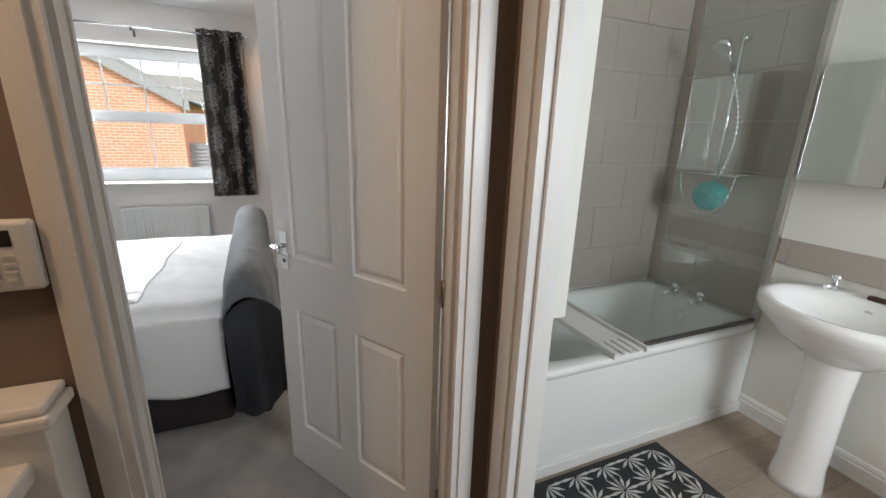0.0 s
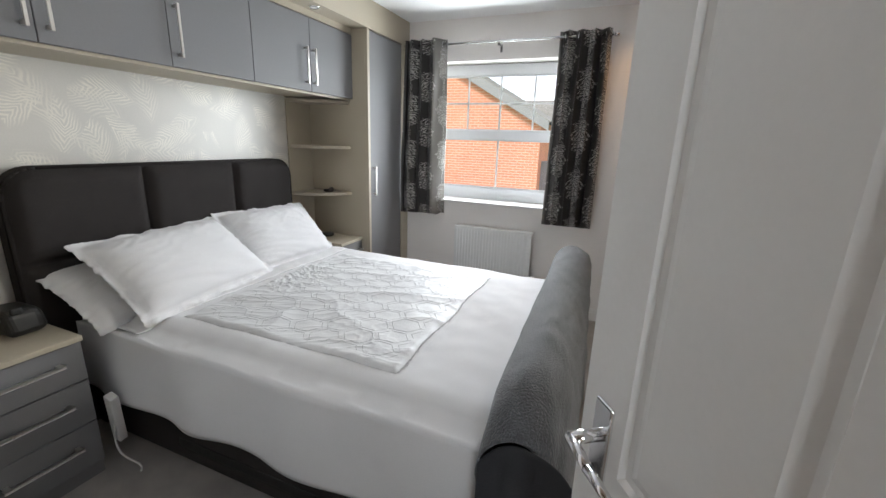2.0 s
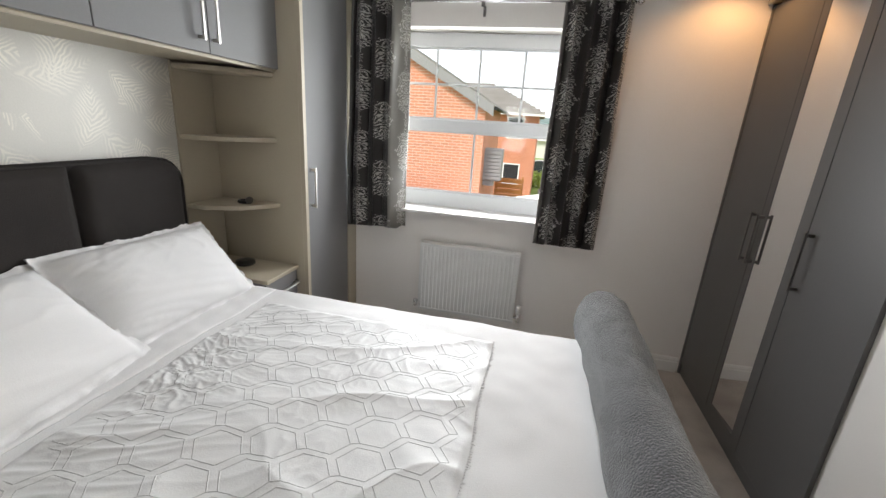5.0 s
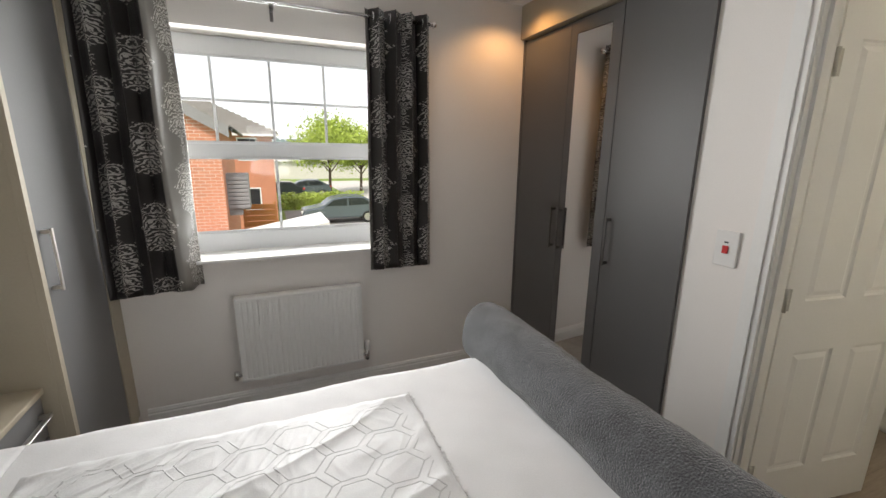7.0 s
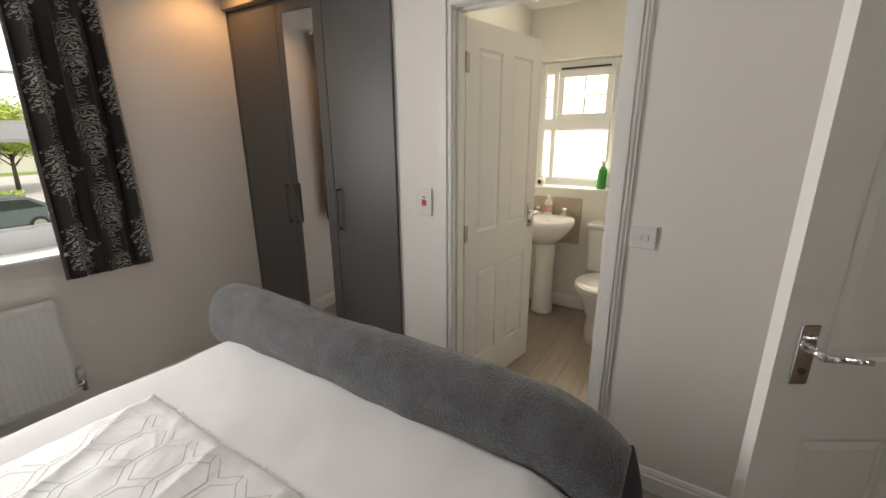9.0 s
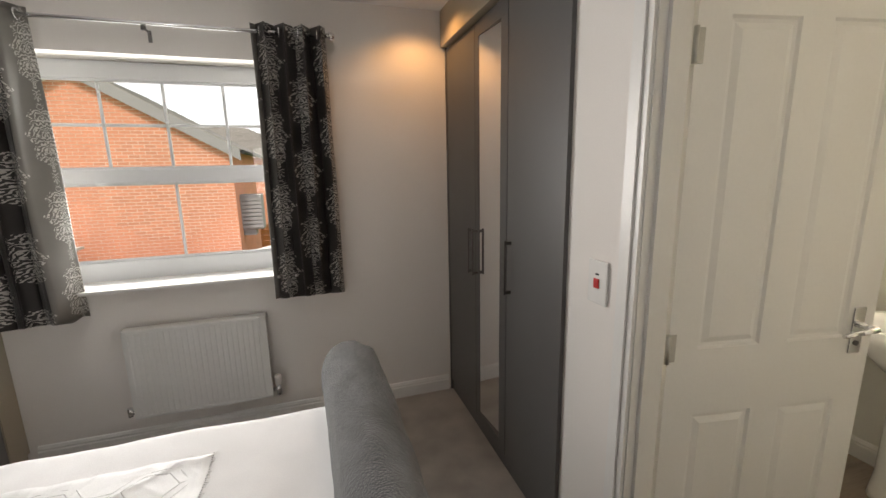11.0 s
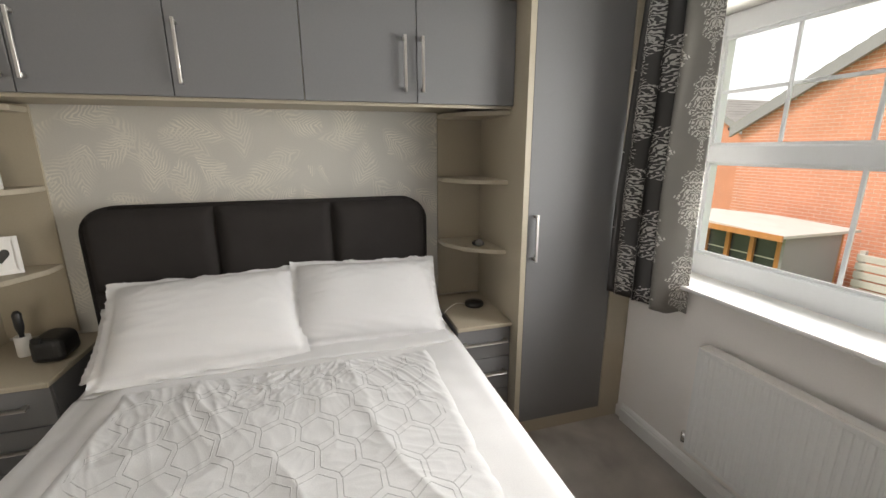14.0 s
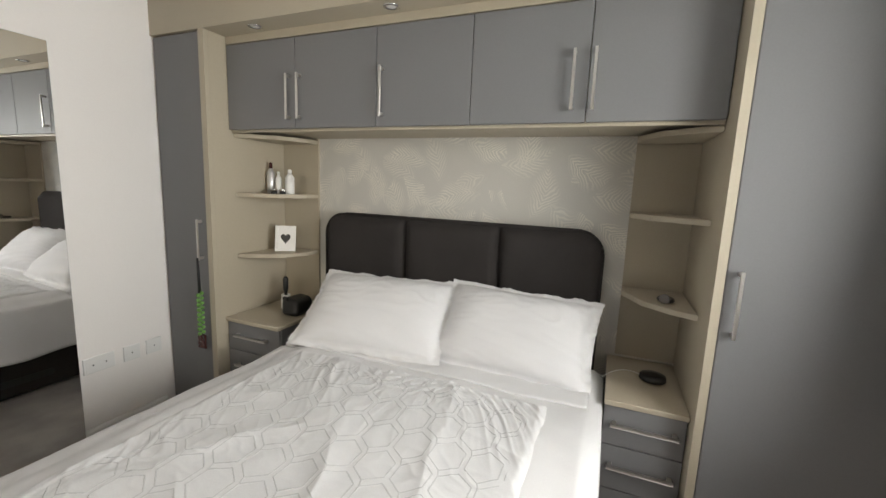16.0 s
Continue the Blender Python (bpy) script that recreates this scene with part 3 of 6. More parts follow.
# ---- fitted bedroom units ----
def bar_handle(parent, p, length, axis, out, metal=None, name="handle"):
    """Square bar handle with two feet; p the middle on the face, out the facing vector, axis the way it runs."""
    p, out, ax = Vector(p), Vector(out), Vector(axis)
    sd = ax.cross(out)
    bm = B()

    def block(c, la, lo, ls):
        b = B()
        bmesh.ops.create_cube(b, size=1.0)
        for v in b.verts:
            v.co = c + ax * (v.co.x * la) + out * (v.co.y * lo) + sd * (v.co.z * ls)
        bmesh.ops.bevel(b, geom=b.edges[:], offset=0.0015, segments=1, affect="EDGES")
        join(bm, b)
    block(p + out * 0.030, length, 0.008, 0.012)
    for s in (-1, 1):
        block(p + out * 0.013 + ax * s * (length / 2 - 0.012), 0.014, 0.026, 0.0125)
    return part(name, bm, metal or NICKEL, parent, "brushed nickel bar handle")


XF = -1.87
bulk = B()
box(bulk, -2.3, -1.735, 1.015, 4.465, 2.205, 2.40)
box(bulk, -2.3, -1.87, 1.43, 3.79, 2.165, 2.2045)
bk = solo("bulkhead_pelmet", bulk, CREAM, "cream boarded pelmet above the fitted units", "pelmet", kind="structure")

ycuts = [1.43, 1.906, 2.387, 2.855, 3.328, 3.795]
for i in range(5):
    a, b = ycuts[i], ycuts[i + 1]
    cab = thing("overhead_cabinet", ((-2.3 + XF) / 2, (a + b) / 2, 1.715), "slate grey fitted overhead bedroom cabinet with bar handle", "cabinet", "overhead cabinets")
    part("body", box(B(), -2.298, XF - 0.021, a + 0.0005, b - 0.0005, 1.715, 2.163), CREAM, cab, "cream cabinet carcass")
    dr = part("door", box(B(), XF - 0.02, XF, a + 0.0018, b - 0.0018, 1.716, 2.160, 0.0025), GREY, cab)
    hy = {0: b - 0.035, 1: a + 0.035, 2: a + 0.035, 3: b - 0.055, 4: a + 0.022}[i]
    bar_handle(dr, (XF, hy, 1.87), 0.225, (0, 0, 1), (1, 0, 0))
rail = solo("light_rail", box(B(), -1.91, -1.892, 1.43, 3.795, 1.702, 1.7145, 0.002), CREAM, "cream light rail under the overhead cabinets", "rail")


def tall_unit(y0, y1, d0, d1, hy, label, fill):
    u = thing("tall_wardrobe", (-2.0, (y0 + y1) / 2, 0), label, "wardrobe", "tall fitted wardrobes")
    part("carcass", box(B(), -2.298, -1.763, y0, y1, 0.0, 2.204), CREAM, u, "cream board carcass")
    part("plinth", box(B(), -1.7625, -1.75, y0 + 0.001, y1 - 0.001, 0.0, 0.075), CREAM, u)
    dr = part("door", box(B(), -1.7625, -1.742, d0, d1, 0.08, 2.195, 0.003), GREY, u)
    bar_handle(dr, (-1.742, hy, 1.10), 0.23, (0, 0, 1), (1, 0, 0))
    for f0, f1 in fill:
        part("filler_strip", box(B(), -1.7625, -1.738, f0, f1, 0.076, 2.204), CREAM, u)
    return u


tall_unit(3.797, 4.463, 3.828, 4.33, 3.865, "tall slate grey fitted wardrobe beside the window", [(3.797, 3.825), (4.333, 4.463)])
tall_unit(1.017, 1.428, 1.03, 1.385, 1.345, "tall slate grey fitted wardrobe beside the nightstand", [(1.388, 1.428)])


def corner_shelves(y_in, y_out, zs):
    s = 1 if y_out > y_in else -1
    u = thing("corner_shelf_unit", (-2.1, (y_in + y_out) / 2, 0.66), "cream open corner shelf unit with angled shelves", "shelf unit", "corner shelves")
    part("back_panel", box(B(), -2.299, -2.285, *sorted((y_in, y_out - s * 0.001)), 0.66, 1.713), CREAM, u)
    for z in zs:
        pts = [(-2.284, y_in), (-2.17, y_in), (-2.02, y_in + s * 0.075), (-1.93, y_out - s * 0.075), (-1.90, y_out - s * 0.001), (-2.284, y_out - s * 0.001)]
        bm = poly(B(), pts, "z", z - 0.022, z)
        bmesh.ops.bevel(bm, geom=bm.edges[:], offset=0.003, segments=2, affect="EDGES")
        part("shelf", bm, CREAM, u)
    return u


corner_shelves(3.535, 3.797, (1.7, 1.365, 1.005))
corner_shelves(1.71, 1.428, (1.7, 1.365, 1.005))


def nightstand(y0, y1, label):
    u = thing("nightstand", (-2.05, (y0 + y1) / 2, 0), label, "nightstand", "fitted nightstands")
    part("carcass", box(B(), -2.297, -1.832, y0 + 0.003, y1 - 0.003, 0.0, 0.622), GREY, u)
    part("top", box(B(), -2.297, -1.80, y0, y1, 0.6225, 0.645, 0.004), CREAM, u, "cream top board")
    for z0, z1 in ((0.455, 0.618), (0.265, 0.450), (0.070, 0.260)):
        d = part("drawer_front", box(B(), -1.8315, -1.812, y0 + 0.004, y1 - 0.004, z0, z1, 0.0025), GREY, u)
        bar_handle(d, (-1.812, (y0 + y1) / 2, (z0 + z1) / 2 + 0.015), min(0.24, y1 - y0 - 0.06), (0, 1, 0), (1, 0, 0))
    return u


nightstand(3.50, 3.796, "slate grey three-drawer nightstand with cream top")
nightstand(1.43, 1.825, "wide slate grey three-drawer nightstand with cream top")


# downlights in the pelmet
for y in (1.72, 2.5, 3.3):
    u = thing("downlight", (-1.80, y, 2.205), "round chrome recessed downlight, switched off", "downlight", "pelmet downlights")
    part("ring", lathe(B(), [(0.036, 0.0), (0.036, -0.004), (0.026, -0.007), (0.022, -0.002)], (-1.80, y, 2.205), 20), CHROME, u)
    part("lens", lathe(B(), [(0.0215, -0.0021), (0.0215, -0.003), (0.012, -0.0055)], (-1.80, y, 2.205), 16), PLAST, u)


# ---- wardrobe with mirror ----
wd3 = thing("mirror_wardrobe", (0.9, 3.85, 0), "dark grey three-door fitted wardrobe with a narrow mirror", "wardrobe")
part("carcass", box(B(), 0.626, 1.2, 3.227, 4.463, 0.0, 2.198), DGREY, wd3)
part("end_panel", box(B(), 0.588, 0.625, 3.167, 3.19, 0.0, 2.397), DGREY, wd3)
part("end_panel", box(B(), 0.598, 0.625, 4.445, 4.463, 0.0, 2.198), DGREY, wd3)
part("plinth", box(B(), 0.612, 0.625, 3.191, 4.444, 0.0, 0.07), DGREY, wd3)
part("pelmet", box(B(), 0.570, 1.2, 3.191, 4.463, 2.200, 2.397, 0.003), CREAM, wd3, "cream pelmet board")
for a, b, hy in ((3.192, 3.628, 3.588), (4.002, 4.443, 4.035)):
    d = part("door", box(B(), 0.602, 0.6245, a, b, 0.075, 2.190, 0.003), DGREY, wd3)
    bar_handle(d, (0.602, hy, 1.055), 0.25, (0, 0, 1), (-1, 0, 0), GUN)
md = B()
for z0, z1, a, b in ((0.075, 0.125, 3.632, 3.998), (2.12, 2.19, 3.632, 3.998), (0.1255, 2.1195, 3.632, 3.70), (0.1255, 2.1195, 3.95, 3.998)):
    box(md, 0.602, 0.6245, a, b, z0, z1)
d = part("door", md, DGREY, wd3)
mb = B()
join(mb, box(B(), -0.003, 0.003, -0.1240, 0.1240, 0.1258, 2.1192), pose(0.6125, 3.825, 0, 0, 0, 2.5))
part("mirror", mb, MIRROR, d, "narrow full-height mirror")
bar_handle(d, (0.602, 3.972, 1.055), 0.25, (0, 0, 1), (-1, 0, 0), GUN)


# ---- bed ----
def wob(x, y, s=1.0):
    return noise.noise(Vector((x * s, y * s, 3.1)))


def bed_z(x, y):
    """Height of the duvet's top."""
    z = 0.632 + 0.010 * wob(x, y, 3.0) + 0.004 * wob(x + 5, y, 11.0)
    e = min(max((y - 2.02) / 0.10, 0), 1)
    g = min(max((3.495 - y) / 0.06, 0), 1)
    return z - 0.03 * (1 - e) ** 2 - 0.02 * (1 - g) ** 2


bed = thing("bed", (-1.15, 2.66, 0), "king-size bed with charcoal headboard and storage base", "bed")
bb = B()
box(bb, -2.17, -0.21, 1.985, 3.42, 0.02, 0.36, 0.02, 3)
part("base", bb, HEADB, bed, "charcoal upholstered storage base")
slot = poly(B(), [(-1.55 - 0.022 * math.sin(a), 0.115 + 0.022 * math.cos(a)) for a in np.linspace(0, math.pi, 9)] + [(-0.66 + 0.022 * math.sin(a), 0.115 - 0.022 * math.cos(a)) for a in np.linspace(0, math.pi, 9)], "y", 1.982, 1.986)
part("lift_slot", slot, BLACK, bed, "dark recessed slot in the base")
mt = B()
box(mt, -2.16, -0.23, 2.01, 3.45, 0.361, 0.60, 0.04, 3)
part("mattress", mt, SHEET, bed, "white mattress")
# headboard: three padded columns, two rows, rounded top corners, with a piped edge
def hb_top(y):
    y0, y1, r, t = 1.83, 3.445, 0.13, 1.268
    for c, s in ((y0 + r, -1), (y1 - r, 1)):
        if (y - c) * s > 0:
            return t - r + math.sqrt(max(r * r - (y - c) ** 2, 0))
    return t


hb = B()
outl = [(1.83, 0.0)] + [(1.96 - 0.13 * math.cos(a), 1.138 + 0.13 * math.sin(a)) for a in np.linspace(0, math.pi / 2, 10)] + [(3.315 + 0.13 * math.sin(a), 1.138 + 0.13 * math.cos(a)) for a in np.linspace(0, math.pi / 2, 10)] + [(3.445, 0.0)]
poly(hb, outl, "x", -2.284, -2.205)
bmesh.ops.bevel(hb, geom=hb.edges[:], offset=0.012, segments=2, affect="EDGES")
part("headboard", hb, HEADB, bed, "charcoal fabric headboard with rounded corners")
cuts = [1.845, 2.39, 2.935, 3.43]
for c in range(3):
    for zlo, zhi in ((0.30, 0.852), (0.858, 1.262)):
        a, b = cuts[c] + 0.002, cuts[c + 1] - 0.002

        def pad(u, v, a=a, b=b, zlo=zlo, zhi=zhi):
            y = a + (b - a) * u
            top = min(zhi, hb_top(y) - 0.008)
            z = zlo + (top - zlo) * v
            ed = min(u * (b - a), (1 - u) * (b - a), v * (zhi - zlo), (1 - v) * (zhi - zlo))
            k = min(ed / 0.05, 1)
            return (-2.207 + 0.042 * (1 - (1 - k) ** 2.2) + 0.002 * wob(y * 3, z * 3, 2), y, z)
        part("headboard_pad", sheet(B(), 22, 18, pad), HEADB, bed)
pp = [Vector((-2.203, y, z)) for y, z in [(1.838, 0.3)] + [(1.96 - 0.124 * math.cos(a), 1.138 + 0.124 * math.sin(a)) for a in np.linspace(0, math.pi / 2, 8)] + [(3.315 + 0.124 * math.sin(a), 1.138 + 0.124 * math.cos(a)) for a in np.linspace(0, math.pi / 2, 8)] + [(3.437, 0.3)]]
pb = B()
for a, b in zip(pp, pp[1:]):
    cyl(pb, a, b, 0.006, n=6)
part("piping", pb, HEADB, bed)
# footboard under the fleece
fb_ = B()
box(fb_, -0.165, -0.03, 1.975, 3.49, 0.02, 0.60, 0.02, 3)
cyl(fb_, (-0.085, 1.985, 0.60), (-0.118, 3.50, 0.68), 0.08, n=24)
part("footboard", fb_, HEADB, bed, "charcoal scroll-top footboard")

# duvet: one cloth over the mattress, hanging on both long sides
def duvet_fn(u, v):
    x = -2.10 + u * 1.895
    drop_n = 0.31 + 0.06 * u + 0.009 * math.sin(u * 7) + 0.006 * math.sin(u * 23)
    drop_f = 0.28
    total = drop_n + 1.50 + drop_f
    s = v * total
    if s < drop_n:
        k = (drop_n - s)
        fold = 0.014 * math.sin(x * 13 + 2 * wob(x, 1, 2)) * min(k / 0.2, 1)
        return (x, 1.957 - 0.012 - fold - 0.02 * min(k / 0.3, 1), 0.60 - k)
    if s > drop_n + 1.50:
        k = s - drop_n - 1.50
        fold = 0.012 * math.sin(x * 15) * min(k / 0.2, 1)
        return (x, 3.497 + fold, 0.605 - k)
    y = 1.945 + (s - drop_n) * 1.552 / 1.50
    return (x, y, bed_z(x, y) - (0.0 if 1.99 < y < 3.46 else 0.008))


dv = B()
sheet(dv, 120, 110, duvet_fn)
duvet = thing("duvet", (-1.15, 2.7, 0.3), "white cotton duvet cover spread smoothly over the bed", "duvet")
cover = part("cover", dv, SHEET, duvet)
hem = part("turned_edge", sheet(B(), 10, 90, lambda u, v: (-1.86 + 0.155 * u + 0.010 * wob(v * 9, u, 1.0), 1.965 + 1.475 * v, bed_z(-1.86 + 0.155 * u, 1.965 + 1.475 * v) + 0.004 + 0.006 * math.sin(math.pi * u) + 0.003 * wob(u * 3, v * 22, 1.0))), SHEET, duvet, "turned-down white edge")
sol = hem.modifiers.new("thick", "SOLIDIFY")
sol.thickness, sol.offset = 0.004, -1
sol = cover.modifiers.new("thick", "SOLIDIFY")
sol.thickness, sol.offset = 0.012, -1

# throw with raised hexagons
TX0, TX1, TY0, TY1 = -1.66, -0.575, 2.13, 3.30


def crumple(x, y):
    k = min(max((-1.22 - x) / 0.38, 0), 1)
    k = max(k, 0.6 * min(max((2.34 - y) / 0.2, 0), 1))
    a = 0.55 + 0.5 * wob(x, y, 1.7)
    p, q = x * math.cos(a) + y * math.sin(a), y * math.cos(a) - x * math.sin(a)
    p += 0.05 * wob(x + 4, y, 4.0)
    fold = (1 - abs(noise.noise(Vector((p * 6.5, q * 17.0, 2.0))))) ** 5
    fine = (1 - abs(noise.noise(Vector((p * 19.0 + 3 * q, q * 34.0, 7.0))))) ** 3
    patch = min(max(0.5 + 1.1 * wob(x + 2.0, y + 1.0, 2.6), 0), 1)
    return (0.0030 * patch + 0.0065 * k * (0.3 + 0.7 * patch)) * fold + (0.0003 + 0.0048 * k * (0.4 + 0.6 * patch)) * fine + 0.010 * (1 - abs(wob(x * 0.7 + y * 0.5 + 0.3, 0.8 * y - x, 2.6))) ** 6


def throw_z(x, y):
    return bed_z(x, y) + 0.0022 + crumple(x, y)


def throw_fn(u, v):
    x = TX0 + (TX1 - TX0) * u + 0.02 * wob(v * 3, 0.3, 1.5)
    y = TY0 + (TY1 - TY0) * v + 0.015 * wob(u * 4, 7.3, 1.5)
    edge = min(u, 1 - u, v, 1 - v)
    hem_ = min(edge / 0.02, 1)
    pucker = 0.004 * (1 - min(edge / 0.06, 1)) * (0.5 + 0.5 * math.sin(70 * (u if min(v, 1 - v) < min(u, 1 - u) else v) + 4 * wob(u * 3, v * 3, 3)))
    return (x, y, bed_z(x, y) - 0.002 + 0.0032 * min(edge / 0.025, 1) + hem_ * (0.001 + crumple(x, y)) + pucker * min(edge / 0.008, 1))


throw = thing("throw_blanket", ((TX0 + TX1) / 2, (TY0 + TY1) / 2, 0.63), "rumpled silvery white panel with raised hexagon stitching on the duvet", "throw")
part("cloth", sheet(B(), 230, 230, throw_fn), THROWM, throw)
st = B()
hx, hy_ = 0.155, 0.118


def stitch(p, q):
    p, q = Vector(p), Vector(q)
    n_ = 9
    d = (q - p).normalized()
    w = Vector((-d.y, d.x, 0)) * 0.0030
    row = []
    for i in range(n_ + 1):
        c = p.lerp(q, i / n_)
        if not (TX0 + 0.02 < c.x < TX1 - 0.02 and TY0 + 0.02 < c.y < TY1 - 0.02):
            return
        z = throw_z(c.x, c.y)
        row.append((st.verts.new((c.x - w.x, c.y - w.y, z + 0.0006)), st.verts.new((c.x, c.y, z + 0.0020)), st.verts.new((c.x + w.x, c.y + w.y, z + 0.0006))))
    for a, b in zip(row, row[1:]):
        st.faces.new((a[0], a[1], b[1], b[0]))
        st.faces.new((a[1], a[2], b[2], b[1]))


for i in range(-1, 9):
    for j in range(-1, 12):
        cx = TX0 + 0.06 + i * hx * 0.82
        cy = TY0 + 0.05 + j * hy_ + (hy_ / 2 if i % 2 else 0)
        pts = [(cx + 0.43 * hx * math.cos(a) * (1.05 if k % 3 == 0 else 1), cy + 0.45 * hy_ * math.sin(a) * 1.1, 0) for k, a in enumerate(np.radians([0, 60, 120, 180, 240, 300]))]
        for k in range(6):
            stitch(pts[k], pts[(k + 1) % 6])
        stitch(pts[0], (cx + 0.82 * hx - 0.43 * hx * 0.5, cy + hy_ / 2 - 0.45 * hy_ * 0.95, 0))
tagged(part("hexagon_stitching", st, THROWL, throw, "raised grey hexagon stitching"), kind="stuff")
fr = B()
for i in range(120):
    y = TY0 + (TY1 - TY0) * (i + 0.5) / 120 + random.uniform(-0.002, 0.002)
    x = TX1 + 0.02 * wob((i + 0.5) / 40, 0.3, 1.5) - 0.004
    cyl(fr, (x, y, bed_z(x, y) + 0.0022), (x + random.uniform(0.005, 0.014), y + random.uniform(-0.006, 0.006), bed_z(x, y) + 0.0022), 0.0013, 0.0008, n=5)
tagged(part("fringe", fr, SHEET, throw), kind="stuff")


def pillow(m, w, h, t, seed, label):
    def side(sg):
        def fn(u, v):
            a, b = (u - 0.5) * 2, (v - 0.5) * 2
            fl = 0.08
            ca, cb = min(abs(a) / (1 - fl), 1), min(abs(b) / (1 - fl * 1.4), 1)
            k = max(0, (1 - ca ** 3.0)) ** 0.5 * max(0, (1 - cb ** 2.6)) ** 0.55
            pin = 1 - 0.05 * (1 - abs(a)) * abs(b) ** 4 - 0.0
            y = a * w / 2 * (1 - 0.05 * (1 - b * b))
            z = b * h / 2 * pin
            diag = a * b
            crease = 0.006 * noise.noise(Vector((a * 1.6 + seed, b * 1.6, 1)))
            rim = min(1.0, max(abs(a), abs(b)) ** 2 + 0.1)
            crease += 0.011 * rim * (1 - abs(noise.noise(Vector((a * 2.2 + diag * 4 + seed, b * 5 - diag * 3, 2))))) ** 4
            wave = 0.005 * math.sin(a * 14 + seed) * max(0, abs(b) - 0.85) / 0.15
            e = max(abs(a), abs(b))
            fl_k = min(max((e - 0.87) / 0.13, 0), 1)
            wave += 0.016 * fl_k * noise.noise(Vector((a * 8 + seed, b * 8, 5))) + 0.007 * fl_k * noise.noise(Vector((a * 21, b * 21 + seed, 6)))
            crinkle = 0.008 * fl_k * noise.noise(Vector((a * 13 + seed, b * 13, 9)))
            y += math.copysign(crinkle, a)
            z += math.copysign(crinkle, b)
            return (sg * (t / 2 * k + 0.0025) + crease * (0.3 + k) * (1 - 0.6 * fl_k) + wave, y, z)
        return fn
    bm = B()
    sheet(bm, 72, 56, side(1))
    sheet(bm, 72, 56, side(-1))
    bmesh.ops.remove_doubles(bm, verts=bm.verts[:], dist=0.002)
    ob = new("pillow", mesh_of("pillow", bm, SHEET))
    ob.matrix_basis = m
    return tagged(ob, label, "pillow", "bed pillows")


pillow(pose(-1.925, 2.375, 0.785, 0, -53, 6), 0.81, 0.51, 0.19, 1.0, "plump white cotton pillow leaning on the headboard")
pillow(pose(-1.985, 3.08, 0.785, -2, -45, 0), 0.755, 0.47, 0.18, 4.0, "plump white cotton pillow leaning on the headboard")
pillow(pose(-2.06, 2.25, 0.715, 2, -60, 4), 0.74, 0.44, 0.13, 8.0, "white pillow tucked behind the front pillow")

# fleece blanket over the footboard
def fleece_fn(u, v):
    y = 1.90 + v * 1.70
    prof = [(-0.212, 0.622), (-0.226, 0.70), (-0.205, 0.785), (-0.150, 0.832), (-0.095, 0.832), (-0.035, 0.785), (-0.005, 0.70), (0.004, 0.58), (0.012, 0.44), (0.018, 0.30), (0.02, 0.20)]
    s = u * (len(prof) - 1)
    i = min(int(s), len(prof) - 2)
    k = s - i
    a, b, c, d = (prof[max(i - 1, 0)], prof[i], prof[i + 1], prof[min(i + 2, len(prof) - 1)])
    q = [0.5 * (2 * b[j] + (c[j] - a[j]) * k + (2 * a[j] - 5 * b[j] + 4 * c[j] - d[j]) * k * k + (3 * b[j] - a[j] - 3 * c[j] + d[j]) * k ** 3) for j in (0, 1)]
    x, z = q
    z -= 0.045 * (1 - v) ** 1.0 * (1 if z > 0.6 else 0.4)
    soft = 0.011 * noise.noise(Vector((x * 6, y * 2.2, z * 6))) + 0.006 * noise.noise(Vector((x * 20, y * 9, z * 20)))
    x += soft + (0.012 * math.sin(y * 9) * max(0, 0.6 - z) * 2 if x > -0.03 else 0)
    z += soft
    x += 0.045 * (1 - v) - 0.012
    endn = max(0, 0.12 - v) / 0.12
    endf = max(0, v - 0.955) / 0.045
    if endn > 0:
        z -= 0.10 * endn ** 2 * (1 if z > 0.45 else 0)
    if endf > 0:
        x = -0.11 + (x + 0.11) * (1 - 0.35 * endf ** 2)
        z -= 0.05 * endf ** 2 * (1 if z > 0.6 else 0)
    return (x, y, z)


fl = thing("fleece_blanket", (-0.1, 2.7, 0.2), "grey fleece blanket draped over the footboard", "blanket")
b1 = B()
sheet(b1, 90, 300, fleece_fn)
c1 = part("cloth", b1, FLEECE, fl)


def drape_fn(u, v):
    x = -0.195 + u * 0.25
    ph = 2.6 * math.pi * u
    amp = 0.008 + 0.035 * v
    top = 0.682 - 0.10 * ((x + 0.073) / 0.13) ** 2
    z = top - v * (top - 0.13 + 0.05 * math.sin(ph * 0.7))
    y = 1.905 - 0.02 * math.sin(math.pi * min(v * 1.5, 1)) + amp * math.sin(ph) - 0.03 * v
    return (x + 0.015 * v * math.cos(ph), y, z)


part("hanging_end", sheet(B(), 40, 40, drape_fn), DRAPE, fl, "dark charcoal underside hanging in folds")
for o in fl.children:
    s_ = o.modifiers.new("thick", "SOLIDIFY")
    s_.thickness, s_.offset = 0.006, 1
s_ = throw.children[0].modifiers.new("thick", "SOLIDIFY")
s_.thickness, s_.offset = 0.001, -1


